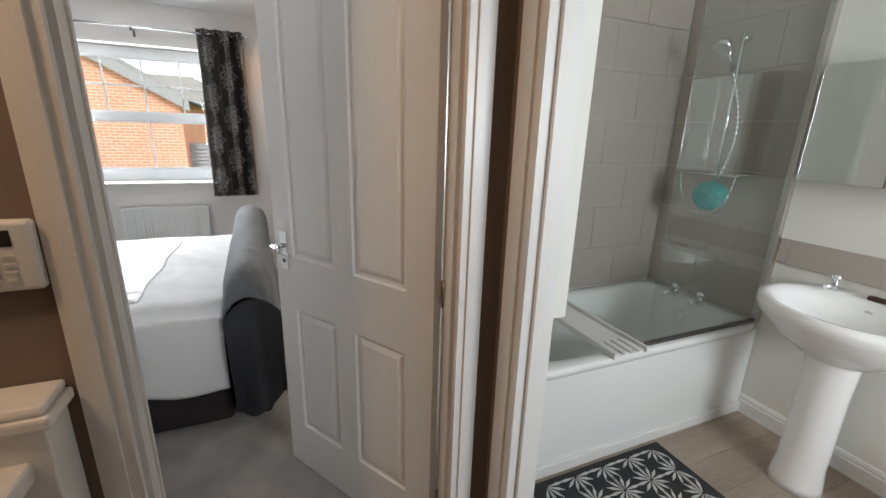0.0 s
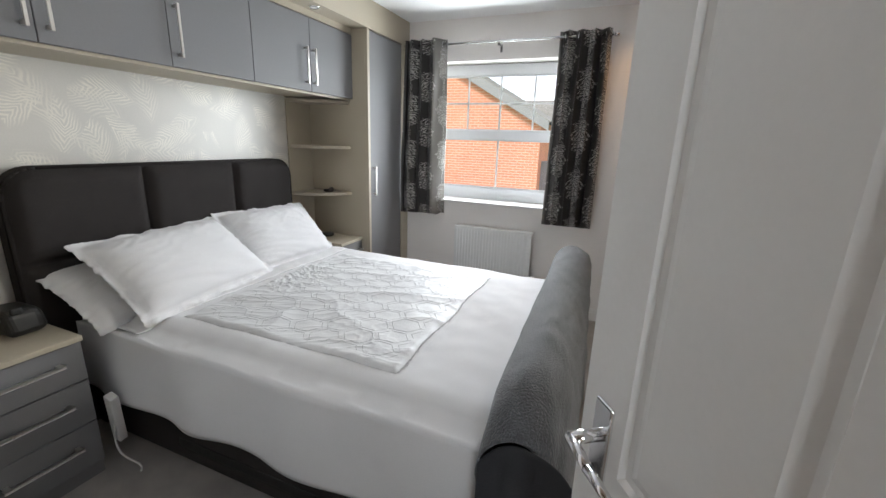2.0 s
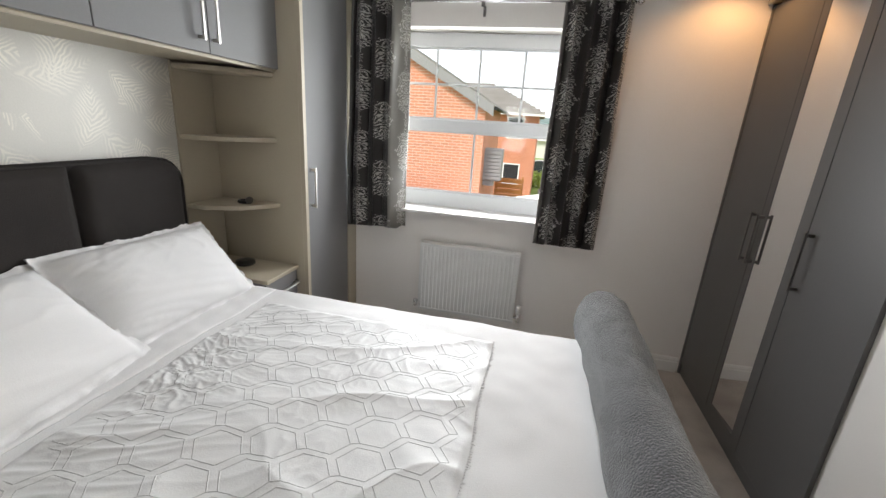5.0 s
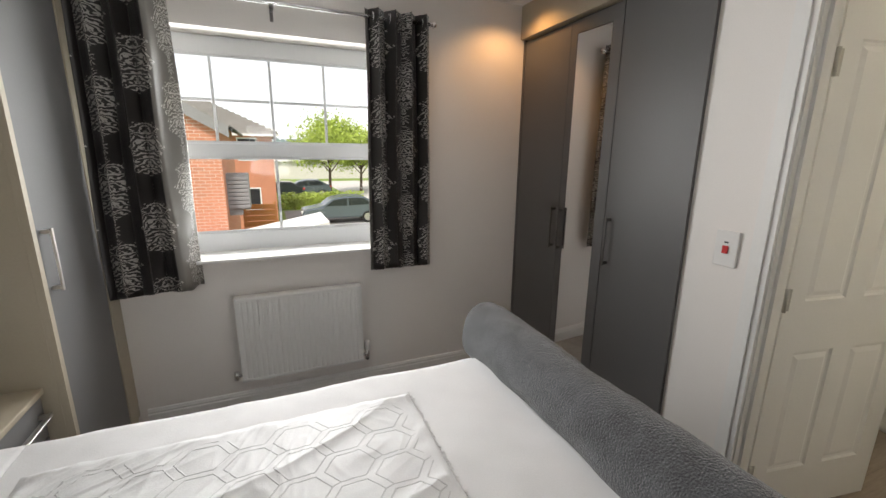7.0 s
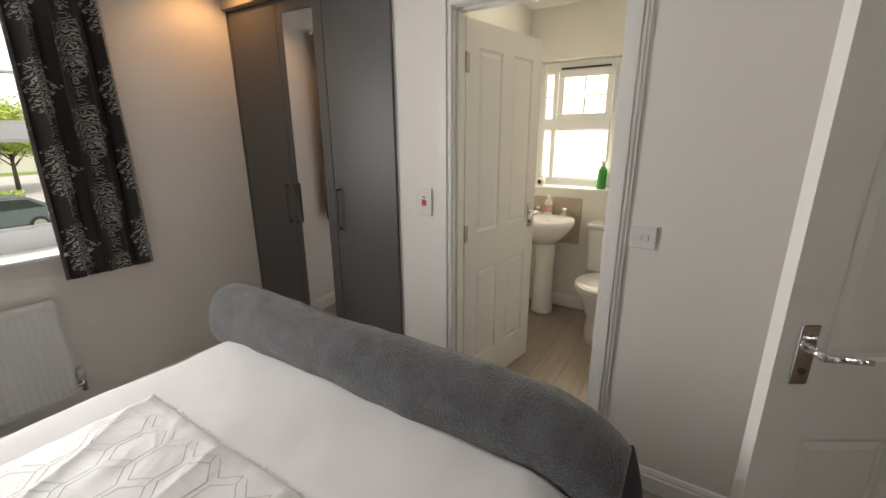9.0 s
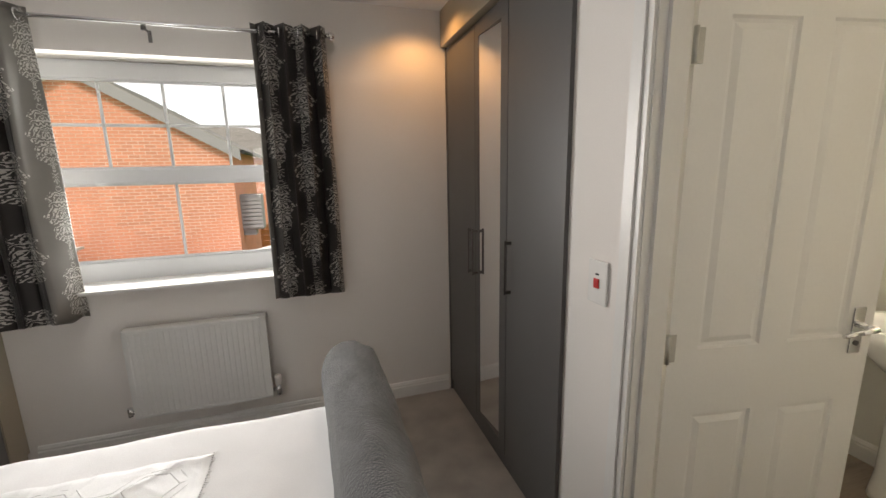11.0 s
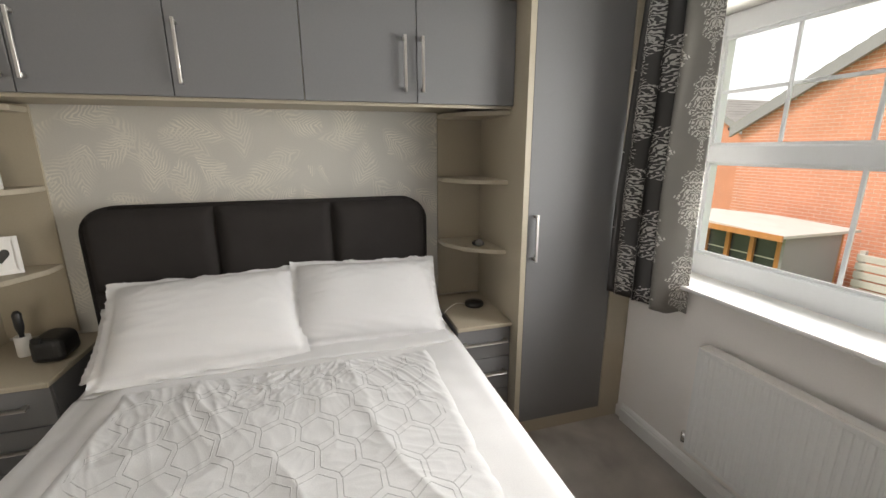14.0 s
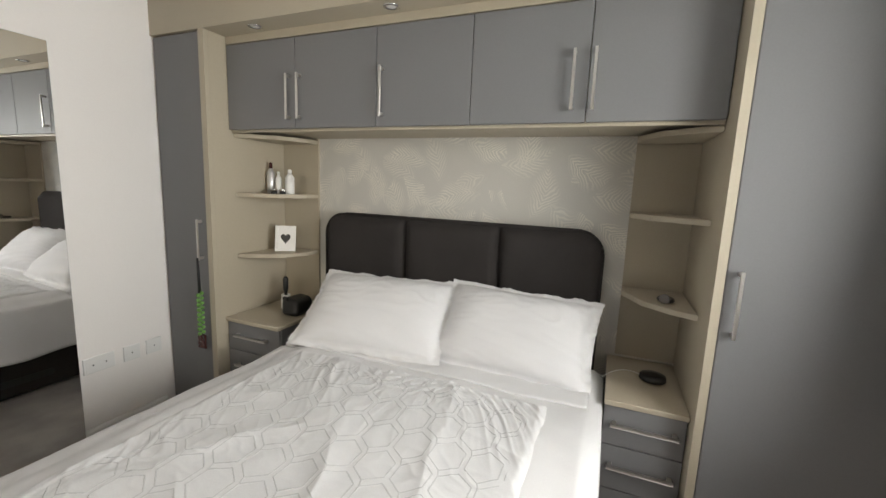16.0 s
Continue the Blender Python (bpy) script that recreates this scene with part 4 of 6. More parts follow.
# ---- curtains, pole, radiator ----
def curtain(x0, x1, folds, label, seed, turn=0.0):
    wdt = x1 - x0
    bm = B()
    uvs = {}
    nu, nv = folds * 16, 40
    cloth = 1.35
    g = []
    for i in range(nu + 1):
        row = []
        for j in range(nv + 1):
            u, v = i / nu, j / nv
            ph = 2 * math.pi * folds * u
            amp = 0.040 - 0.008 * v + 0.008 * wob(u * 5 + seed, v * 1.5, 1.0)
            x = x0 + wdt * u + 0.010 * math.sin(2 * ph) + 0.02 * (v - 0.5) * (u - 0.5) + 0.012 * wob(u * 3 + seed, v * 2, 1)
            y = 4.385 + amp * math.sin(ph + 0.6 * v * wob(u * 3, seed, 1))
            if turn:
                y -= 0.085 * (1 - u) * min(1, 0.35 + v)
                k = min(max((u - 0.62) / 0.08, 0), 1)
                q = max(u - 0.62, 0) / 0.38
                x = x * (1 - k) + k * (x0 + wdt * (0.70 + 0.26 * q) + 0.010 * (v - 0.5) + 0.006 * math.sin(7 * v + 5 * q))
                y = y * (1 - k) + k * (4.275 + turn * q + 0.015 * math.sin(math.pi * q) + 0.008 * math.sin(5 * v + 3 * q))
            vt = bm.verts.new((x, y, 2.235 - v * (1.442 + (0.007 * math.sin(ph) if v > 0.9 else 0))))
            uvs[vt] = (u * wdt * cloth + seed * 0.37, -v * 1.442)
            row.append(vt)
        g.append(row)
    lay = bm.loops.layers.uv.new("UVMap")
    for i in range(nu):
        for j in range(nv):
            f = bm.faces.new((g[i][j], g[i + 1][j], g[i + 1][j + 1], g[i][j + 1]))
            f.smooth = True
            # the window-side edge takes the lighter copy: daylight sheen painted into the cloth
            f.material_index = 1 if (i / nu > 0.66 if turn else i / nu < 0.05) else 0
            for lp in f.loops:
                lp[lay].uv = uvs[lp.vert]
    cu = thing("curtain", ((x0 + x1) / 2, 4.385, 0.823), label, "curtain", "window curtains")
    ob = part("cloth", bm, DAMASK, cu)
    ob.data.materials.append(DAMASK_LIT)
    s = ob.modifiers.new("thick", "SOLIDIFY")
    s.thickness = 0.002
    for k in range(folds):
        xx = x0 + wdt * (k + 0.5) / folds
        bmr = B()
        for a in range(16):
            a0, a1 = 2 * math.pi * a / 16, 2 * math.pi * (a + 1) / 16
            cyl(bmr, (xx, 4.385 + 0.022 * math.cos(a0), 2.195 + 0.022 * math.sin(a0)), (xx, 4.385 + 0.022 * math.cos(a1), 2.195 + 0.022 * math.sin(a1)), 0.004, n=6)
        part("eyelet", bmr, CHROME, cu, "chrome eyelet ring")
    return cu


curtain(-1.72, -1.335, 4, "black curtain with silver damask print drawn aside", 1, 0.145)
curtain(-0.455, -0.085, 4, "black curtain with silver damask print drawn aside", 2)

po = thing("curtain_pole", (-0.91, 4.385, 2.195), "slim polished chrome curtain pole", "curtain pole")
part("pole", cyl(B(), (-1.70, 4.385, 2.195), (-0.085, 4.385, 2.195), 0.0095), CHROME, po)
for x, s in ((-1.70, -1), (-0.085, 1)):
    bm = B()
    cyl(bm, (x, 4.385, 2.195), (x + s * 0.012, 4.385, 2.195), 0.014)
    r = bmesh.ops.create_uvsphere(bm, u_segments=14, v_segments=10, radius=0.020, matrix=Matrix.Translation((x + s * 0.026, 4.385, 2.195)))
    for f in {f for v in r["verts"] for f in v.link_faces}:
        f.smooth = True
    part("finial", bm, CHROME, po)
bm = B()
cyl(bm, (-0.912, 4.465, 2.17), (-0.912, 4.385, 2.18), 0.005, n=8)
box(bm, -0.92, -0.904, 4.46, 4.4645, 2.13, 2.185)
cyl(bm, (-0.912, 4.385, 2.165), (-0.912, 4.385, 2.182), 0.011, n=10)
part("bracket", bm, GUN, po, "dark centre bracket")

ra = thing("radiator", (-0.865, 4.40, 0.19), "white ribbed panel radiator on the wall", "radiator")
RX0, RX1, RZ0, RZ1 = -1.215, -0.525, 0.205, 0.705
bm = B()
nn = 24
pw = (RX1 - RX0 - 0.04) / nn
pts = [(RX0, 4.372), (RX0 + 0.02, 4.372)]
for i in range(nn):
    x = RX0 + 0.02 + i * pw
    pts += [(x + pw * 0.10, 4.372), (x + pw * 0.25, 4.3745), (x + pw * 0.45, 4.3745), (x + pw * 0.60, 4.372)]
pts += [(RX1, 4.372), (RX1, 4.386), (RX0, 4.386)]
poly(bm, pts, "z", RZ0 + 0.02, RZ1 - 0.02)
box(bm, RX0, RX1, 4.372, 4.386, RZ0, RZ0 + 0.0198, 0.003)
box(bm, RX0, RX1, 4.372, 4.386, RZ1 - 0.0198, RZ1, 0.003)
part("front_panel", bm, RAD, ra)
part("top_grille", box(B(), RX0 - 0.002, RX1 + 0.002, 4.3865, 4.436, RZ1 - 0.012, RZ1 + 0.001, 0.002), RAD, ra)
part("rear_panel", box(B(), RX0 + 0.01, RX1 - 0.01, 4.425, 4.44, RZ0, RZ1 - 0.013, 0.004), RAD, ra)
for x in (RX0 + 0.12, RX1 - 0.12):
    part("wall_bracket", box(B(), x - 0.015, x + 0.015, 4.4405, 4.4648, RZ0 + 0.05, RZ1 - 0.05), RAD, ra)
bm = B()
cyl(bm, (RX1, 4.405, 0.235), (RX1 + 0.03, 4.405, 0.235), 0.010)
cyl(bm, (RX1 + 0.03, 4.405, 0.20), (RX1 + 0.03, 4.405, 0.262), 0.013)
cyl(bm, (RX1 + 0.03, 4.405, 0.205), (RX1 + 0.03, 4.4645, 0.205), 0.0075)
v1 = part("valve_body", bm, CHROME, ra, "chrome radiator valve")
part("thermostat_head", lathe(B(), [(0.014, 0), (0.019, 0.006), (0.019, 0.05), (0.015, 0.062), (0.005, 0.064)], (RX1 + 0.03, 4.405, 0.2625)), PLAST, ra, "white thermostatic head")
bm = B()
cyl(bm, (RX0, 4.405, 0.235), (RX0 - 0.03, 4.405, 0.235), 0.010)
cyl(bm, (RX0 - 0.03, 4.405, 0.225), (RX0 - 0.03, 4.4645, 0.225), 0.0085)
cyl(bm, (RX0 - 0.03, 4.405, 0.215), (RX0 - 0.03, 4.405, 0.262), 0.014)
part("lockshield_valve", bm, CHROME, ra, "chrome lockshield valve")


# ---- switches, sockets, mirror on the south wall ----
def plate(name, label, m, w, h, extras):
    """Wall plate in local x (across) and z (up), facing -y."""
    u = thing(name, (0, 0, 0), label, name.replace("_", " "), m=m)
    part("face_plate", box(B(), -w / 2, w / 2, -0.009, 0.0, -h / 2, h / 2, 0.003), PLAST, u)
    for nm, x0, x1, z0, z1, d, mm in extras:
        part(nm, box(B(), x0, x1, -0.0092 - d, -0.0092, z0, z1, min(0.0015, d / 3)), mm, u)
    return u


plate("cooker_switch", "white tall isolator switch with red rocker", pose(0.6045, 2.997, 1.145, 0, 0, -90), 0.086, 0.137, [("rocker", -0.011, 0.011, -0.018, 0.012, 0.005, RED), ("neon", -0.008, 0.008, 0.022, 0.028, 0.001, BLACK)])
plate("light_switch", "white two-gang light switch", pose(0.6045, 2.0, 1.093, 0, 0, -90), 0.086, 0.086, [("rocker", -0.017, -0.005, -0.012, 0.012, 0.004, PLAST), ("rocker", 0.005, 0.017, -0.012, 0.012, 0.004, PLAST)])
for x, w in ((-1.36, 0.146), (-1.52, 0.086), (-1.64, 0.086)):
    ex = [("socket_face", -w / 2 + 0.012, w / 2 - 0.012, -0.03, 0.02, 0.001, PLAST)] + [("pin_slot", px - 0.003, px + 0.003, -0.004, 0.004, 0.0015, BLACK) for px in ((-0.03, 0.03) if w > 0.1 else (0.0,))]
    plate("wall_socket", "white wall socket plate low on the wall", pose(x, 1.0155, 0.45, 0, 0, 180), w, 0.086, ex)
wm = thing("wall_mirror", (-0.98, 1.03, 0.06), "tall frameless mirror standing against the wall", "mirror")
part("backing", box(B(), -1.27, -0.72, 1.0165, 1.024, 0.03, 2.03), NICKEL, wm)
part("mirror_glass", box(B(), -1.268, -0.722, 1.0242, 1.029, 0.032, 2.028, 0.001), MIRROR, wm)


# ---- landing ----
def keypad():
    u = thing("alarm_keypad", (-0.405, 0.90, 1.14), "white alarm keypad with dark display on the wall", "alarm keypad")
    part("case", box(B(), -0.485, -0.333, 0.888, 0.9145, 1.14, 1.266, 0.008, 3), PLAST, u)
    part("display", box(B(), -0.470, -0.362, 0.8862, 0.8885, 1.222, 1.250), BLACK, u, "dark display")
    for r in range(4):
        for c in range(5):
            x = -0.468 + c * 0.0225
            z = 1.155 + r * 0.0145
            part("key", box(B(), x, x + 0.015, 0.885, 0.8882, z, z + 0.008, 0.001), GROUT, u)
    return u


keypad()
nw = thing("newel_post", (-0.40, 0.86, 0), "white painted newel post with stair handrail", "newel post")
part("post", box(B(), -0.443, -0.353, 0.822, 0.912, 0.0, 0.905, 0.004), GLOSSW, nw)
cap = B()
box(cap, -0.456, -0.338, 0.807, 0.9135, 0.9055, 0.93, 0.006)
box(cap, -0.448, -0.346, 0.815, 0.9125, 0.9302, 0.95, 0.008)
part("cap", cap, GLOSSW, nw, "white moulded cap")
rl = B()
box(rl, -0.44, -0.38, -1.35, 0.8215, 0.80, 0.845, 0.01, 3)
part("handrail", rl, GLOSSW, nw)
for i in range(12):
    y = 0.70 - i * 0.17
    part("baluster", box(B(), -0.427, -0.393, y, y + 0.034, 0.05, 0.7995, 0.003), GLOSSW, nw)
part("base_rail", box(B(), -0.435, -0.385, -1.35, 0.8215, 0.0, 0.0495), GLOSSW, nw)
hl = thing("landing_light", (-1.0, 0.45, 2.30), "warm ceiling light on the landing", "ceiling light")
part("shade", lathe(B(), [(0.05, 0.099), (0.12, 0.09), (0.13, 0.06), (0.10, 0.03), (0.02, 0.02)], (-1.0, 0.45, 2.30)), PLAST, hl)
lamp("landing_lamp", (-1.0, 0.45, 2.28), 15, (1.0, 0.66, 0.40), 0.08)
lamp("corner_downlight_lamp", (0.40, 4.22, 2.37), 7.5, (1.0, 0.53, 0.20), 0.03, 135)
dl = thing("downlight", (0.40, 4.22, 2.40), "round chrome recessed downlight glowing warm", "downlight", "ceiling downlights")
part("ring", lathe(B(), [(0.040, 0.0), (0.040, -0.004), (0.030, -0.007), (0.026, -0.002)], (0.40, 4.22, 2.3995), 20), CHROME, dl)


# ---- bathroom ----
bth = thing("bath", (1.53, 1.5, 0), "white acrylic bath with plain side panel", "bath")
bm = B()
x0, x1, y0, y1, zr = 0.93, 2.345, 1.135, 1.855, 0.555


def ring(ins, z, r, n=40):
    out = []
    for i in range(n):
        a = 2 * math.pi * i / n
        ex = 0.28 if r else 0.12
        c, s_n = math.cos(a), math.sin(a)
        sx = math.copysign(abs(c) ** ex, c)
        sy = math.copysign(abs(s_n) ** ex, s_n)
        out.append(bm.verts.new(((x0 + x1) / 2 + sx * ((x1 - x0) / 2 - ins), (y0 + y1) / 2 + sy * ((y1 - y0) / 2 - ins), z)))
    return out


rings = [ring(0.02, zr - 0.05, 0), ring(0.0, zr - 0.04, 0), ring(0.0, zr - 0.008, 0), ring(0.010, zr, 0), ring(0.055, zr - 0.002, 1), ring(0.075, zr - 0.02, 1), ring(0.12, 0.25, 1), ring(0.17, 0.16, 1), ring(0.25, 0.14, 1)]
for p_, q_ in zip(rings, rings[1:]):
    for i in range(40):
        f = bm.faces.new((p_[i], p_[(i + 1) % 40], q_[(i + 1) % 40], q_[i]))
        f.smooth = True
bm.faces.new(rings[-1])
part("tub", bm, ACRYL, bth)
part("side_panel", box(B(), 0.93, 2.345, 1.150, 1.168, 0.0, 0.515, 0.004), ACRYL, bth, "plain white bath panel")
part("plinth_trim", box(B(), 0.93, 2.345, 1.135, 1.1495, 0.0, 0.06, 0.004), GLOSSW, bth)
part("end_filler", box(B(), 0.707, 0.929, 1.150, 1.855, 0.0, 0.555, 0.004), ACRYL, bth)
for y in (1.42, 1.58):
    tp = B()
    cyl(tp, (2.26, y, 0.553), (2.26, y, 0.60), 0.016)
    lathe(tp, [(0.012, 0), (0.024, 0.008), (0.024, 0.03), (0.014, 0.036)], (2.26, y, 0.60), 12)
    cyl(tp, (2.26, y, 0.585), (2.17, y, 0.578), 0.011)
    part("tap", tp, CHROME, bth, "chrome bath tap")
ov = B()
cyl(ov, (2.232, 1.5, 0.46), (2.224, 1.5, 0.46), 0.030)
part("overflow", ov, CHROME, bth)

bth.scale = (1, 1, 0.95)

sc_ = thing("shower_screen", (1.93, 1.165, 0.530), "clear glass bath screen with silver wall channel", "shower screen")
part("glass_panel", box(B(), 1.555, 2.315, 1.162, 1.168, 0.549, 2.02, 0.001), SCREENG, sc_)
part("wall_channel", box(B(), 2.3155, 2.347, 1.150, 1.180, 0.530, 2.03, 0.003), NICKEL, sc_)
part("bottom_seal", box(B(), 1.555, 2.315, 1.159, 1.171, 0.530, 0.5485), GUN, sc_)

sh = thing("shower_rail", (2.33, 1.5, 1.1), "chrome riser rail with hand shower and hose", "shower")
part("riser", cyl(B(), (2.29, 1.5, 1.12), (2.29, 1.5, 1.95), 0.010), CHROME, sh)
for z in (1.14, 1.93):
    part("bracket", cyl(B(), (2.2895, 1.5, z), (2.336, 1.5, z), 0.012), CHROME, sh)
hd = B()
cyl(hd, (2.26, 1.5, 1.78), (2.17, 1.5, 1.90), 0.012)
cyl(hd, (2.17, 1.5, 1.905), (2.145, 1.5, 1.865), 0.02, 0.045)
part("hand_shower", hd, CHROME, sh)
hs = B()
pr = None
for i in range(25):
    t_ = i / 24
    c = Vector((2.26 - 0.03 * math.sin(t_ * 3.1), 1.5 - 0.10 * math.sin(t_ * math.pi), 1.77 - 0.62 * t_ + 0.0))
    if pr is not None:
        cyl(hs, pr, c, 0.007, n=8)
    pr = c
part("hose", hs, CHROME, sh)
cd = thing("shower_caddy", (2.28, 1.5, 1.2), "wire shower shelf with a teal sponge hanging", "shower caddy")
TEAL = mat("teal_mesh_sponge", (0.02, 0.36, 0.36), 0.9, var=0.3, scale=30, fine=120, bump=0.8)
w_ = B()
for y in np.linspace(1.34, 1.66, 9):
    cyl(w_, (2.20, y, 1.26), (2.336, y, 1.26), 0.003, n=6)
for x in (2.20, 2.27, 2.336):
    cyl(w_, (x, 1.34, 1.26), (x, 1.66, 1.26), 0.004, n=6)
for a in range(14):
    a0, a1 = math.pi * a / 14, math.pi * (a + 1) / 14
    cyl(w_, (2.22, 1.5 + 0.15 * math.cos(a0), 1.26 - 0.22 * math.sin(a0)), (2.22, 1.5 + 0.15 * math.cos(a1), 1.26 - 0.22 * math.sin(a1)), 0.005, n=6)
part("wire_rack", w_, CHROME, cd)
sp_ = B()
r = bmesh.ops.create_icosphere(sp_, subdivisions=3, radius=0.085, matrix=Matrix.Translation((2.23, 1.47, 1.145)) @ Matrix.Diagonal((0.7, 1.1, 0.9, 1)))
for v in sp_.verts:
    v.co += Vector((0, 0, 0)) + (v.co - Vector((2.23, 1.47, 1.145))).normalized() * 0.012 * noise.noise(v.co * 40)
part("sponge", sp_, TEAL, cd, "teal mesh sponge")

br = thing("bath_tray", (1.42, 1.45, 0.530), "white slatted bath tray across the rim", "bath tray")
for y0_, y1_ in ((1.12, 1.24), (1.76, 1.86)):
    for k in range(4):
        part("slat", box(B(), 1.34 + k * 0.042, 1.34 + k * 0.042 + 0.03, y0_, y1_, 0.540, 0.548, 0.002), PLAST, br)
for x in (1.325, 1.508):
    part("side_rail", box(B(), x, x + 0.012, 1.115, 1.86, 0.530, 0.559, 0.003), PLAST, br)
part("tray_floor", box(B(), 1.338, 1.507, 1.242, 1.758, 0.531, 0.537), PLAST, br)
DBOT = mat("dark_red_bottle", (0.05, 0.015, 0.015), 0.25, var=0.1, bump=0.0)
for i, (x, y, h_) in enumerate(((1.40, 1.72, 0.13), (1.46, 1.68, 0.10))):
    bo = thing("toiletry_bottle", (x, y, 0.5375), "small dark red bath bottle with black cap", "bottle", "bath bottles")
    part("bottle", lathe(B(), [(0.018, 0), (0.021, 0.005), (0.021, h_ * 0.7), (0.010, h_ * 0.82)], (x, y, 0.5375), 14), DBOT, bo)
    part("cap", lathe(B(), [(0.010, h_ * 0.821), (0.011, h_), (0.004, h_ + 0.002)], (x, y, 0.5375), 12), BLACK, bo)


def basin(cx, cy, rim, wx, wy, ped, label, group):
    """Pedestal basin against a wall at +x; cx is the bowl's middle."""
    u = thing("pedestal_basin", (cx, cy, 0), label, "basin", group)
    bmb = B()
    prof = [(0.45, rim - 0.20, 0.5), (0.75, rim - 0.13, 0.75), (0.97, rim - 0.055, 1.0), (1.0, rim - 0.03, 1.0), (0.985, rim, 1.0), (0.86, rim - 0.002, 1.0), (0.80, rim - 0.03, 1.0), (0.6, rim - 0.10, 1.0), (0.2, rim - 0.125, 1.0)]
    rr = []
    for k, (f_, z, g_) in enumerate(prof):
        row = []
        for i in range(40):
            a = 2 * math.pi * i / 40
            x = math.cos(a) * wx / 2 * f_
            y = math.sin(a) * wy / 2 * f_
            if k < 5:
                x = min(x, wx / 2 * 0.86)
            elif x > 0:
                x *= 0.62
            row.append(bmb.verts.new((cx + x, cy + y, z)))
        rr.append(row)
    for p_, q_ in zip(rr, rr[1:]):
        for i in range(40):
            f = bmb.faces.new((p_[i], p_[(i + 1) % 40], q_[(i + 1) % 40], q_[i]))
            f.smooth = True
    bmb.faces.new(rr[0][::-1])
    bmb.faces.new(rr[-1])
    part("bowl", bmb, CERAM, u)
    part("pedestal", lathe(B(), [(0.105, 0.0), (0.10, 0.03), (0.090, 0.12), (0.088, 0.45), (0.095, rim - 0.21), (0.10, rim - 0.185)], (cx + ped, cy, 0), 24, 0.88, 0.92), CERAM, u)
    for s in (-1, 1):
        t_ = B()
        ty, tx = cy + s * wy * 0.24, cx + wx * 0.31
        cyl(t_, (tx, ty, rim - 0.004), (tx, ty, rim + 0.045), 0.013, n=12)
        cyl(t_, (tx, ty, rim + 0.03), (tx - 0.07, ty, rim + 0.022), 0.009, n=10)
        lathe(t_, [(0.012, 0), (0.021, 0.006), (0.021, 0.018), (0.010, 0.024)], (tx, ty, rim + 0.045), 12)
        part("tap", t_, CHROME, u, "chrome pillar tap")
    part("overflow", cyl(B(), (cx + wx * 0.24, cy, rim - 0.045), (cx + wx * 0.235, cy, rim - 0.047), 0.014, n=12), CHROME, u)
    return u


basin(2.09, 0.725, 0.825, 0.58, 0.60, -0.02, "white ceramic pedestal basin with two chrome taps", "basins")
sl = thing("soap", (2.27, 0.725, 0.825), "small dark soap block on the basin", "soap")
part("bar", box(B(), 2.255, 2.285, 0.695, 0.755, 0.8255, 0.843, 0.006), DBOT, sl)
mc = thing("mirror_cabinet", (2.30, 0.85, 1.27), "mirrored bathroom wall cabinet", "mirror cabinet")
part("cabinet_body", box(B(), 2.235, 2.349, 0.50, 1.09, 1.27, 1.75, 0.003), PLAST, mc)
for a, b in ((0.502, 0.793), (0.797, 1.088)):
    part("mirror_door", box(B(), 2.220, 2.2345, a, b, 1.272, 1.748, 0.002), MIRROR, mc)
wc_ = solo("wall_panel_box", box(B(), 0.7065, 0.805, 0.845, 1.10, 0.93, 2.398, 0.004), BATHWALL, "white painted boxed panel above the bath end", "boxing", kind="structure")
RUGD = mat("black_star_rug", (0.03, 0.03, 0.032), 0.95, var=0.25, scale=20, fine=300, bump=0.6)
RUGW = mat("white_rug_yarn", (0.62, 0.61, 0.60), 0.95, var=0.15, scale=20, fine=300, bump=0.6)
rg = thing("bath_rug", (1.32, 0.86, 0), "black bath rug with white star pattern", "rug")
part("mat_body", box(B(), 0.95, 1.69, 0.62, 1.115, 0.0, 0.012, 0.004), RUGD, rg)
sw = B()
for i in range(5):
    for j in range(4):
        c = Vector((1.02 + i * 0.15, 0.69 + j * 0.13, 0.0125))
        for k in range(12):
            a = k * math.pi / 6
            ln = (0.088 if k % 3 == 0 else 0.076)
            d_ = Vector((math.cos(a), math.sin(a), 0))
            n_ = Vector((-d_.y, d_.x, 0)) * 0.0065
            e_ = c + d_ * ln
            if not (0.955 < e_.x < 1.685 and 0.625 < e_.y < 1.11):
                continue
            q = [c + d_ * 0.006, c + d_ * ln * 0.6 + n_, e_, c + d_ * ln * 0.6 - n_]
            lo = [sw.verts.new(v) for v in q]
            hi = [sw.verts.new(v + Vector((0, 0, 0.002))) for v in q]
            sw.faces.new(hi)
            for m_ in range(4):
                sw.faces.new((lo[m_], lo[(m_ + 1) % 4], hi[(m_ + 1) % 4], hi[m_]))
tagged(part("star_pattern", sw, RUGW, rg, "white star lines"), kind="stuff")
bn = thing("pedal_bin", (2.18, 0.40, 0), "small white bathroom bin", "bin")
part("drum", lathe(B(), [(0.085, 0), (0.09, 0.01), (0.095, 0.24)], (2.18, 0.40, 0)), PLAST, bn)
part("lid", lathe(B(), [(0.097, 0.241), (0.097, 0.25), (0.07, 0.27), (0.01, 0.278)], (2.18, 0.40, 0)), PLAST, bn)

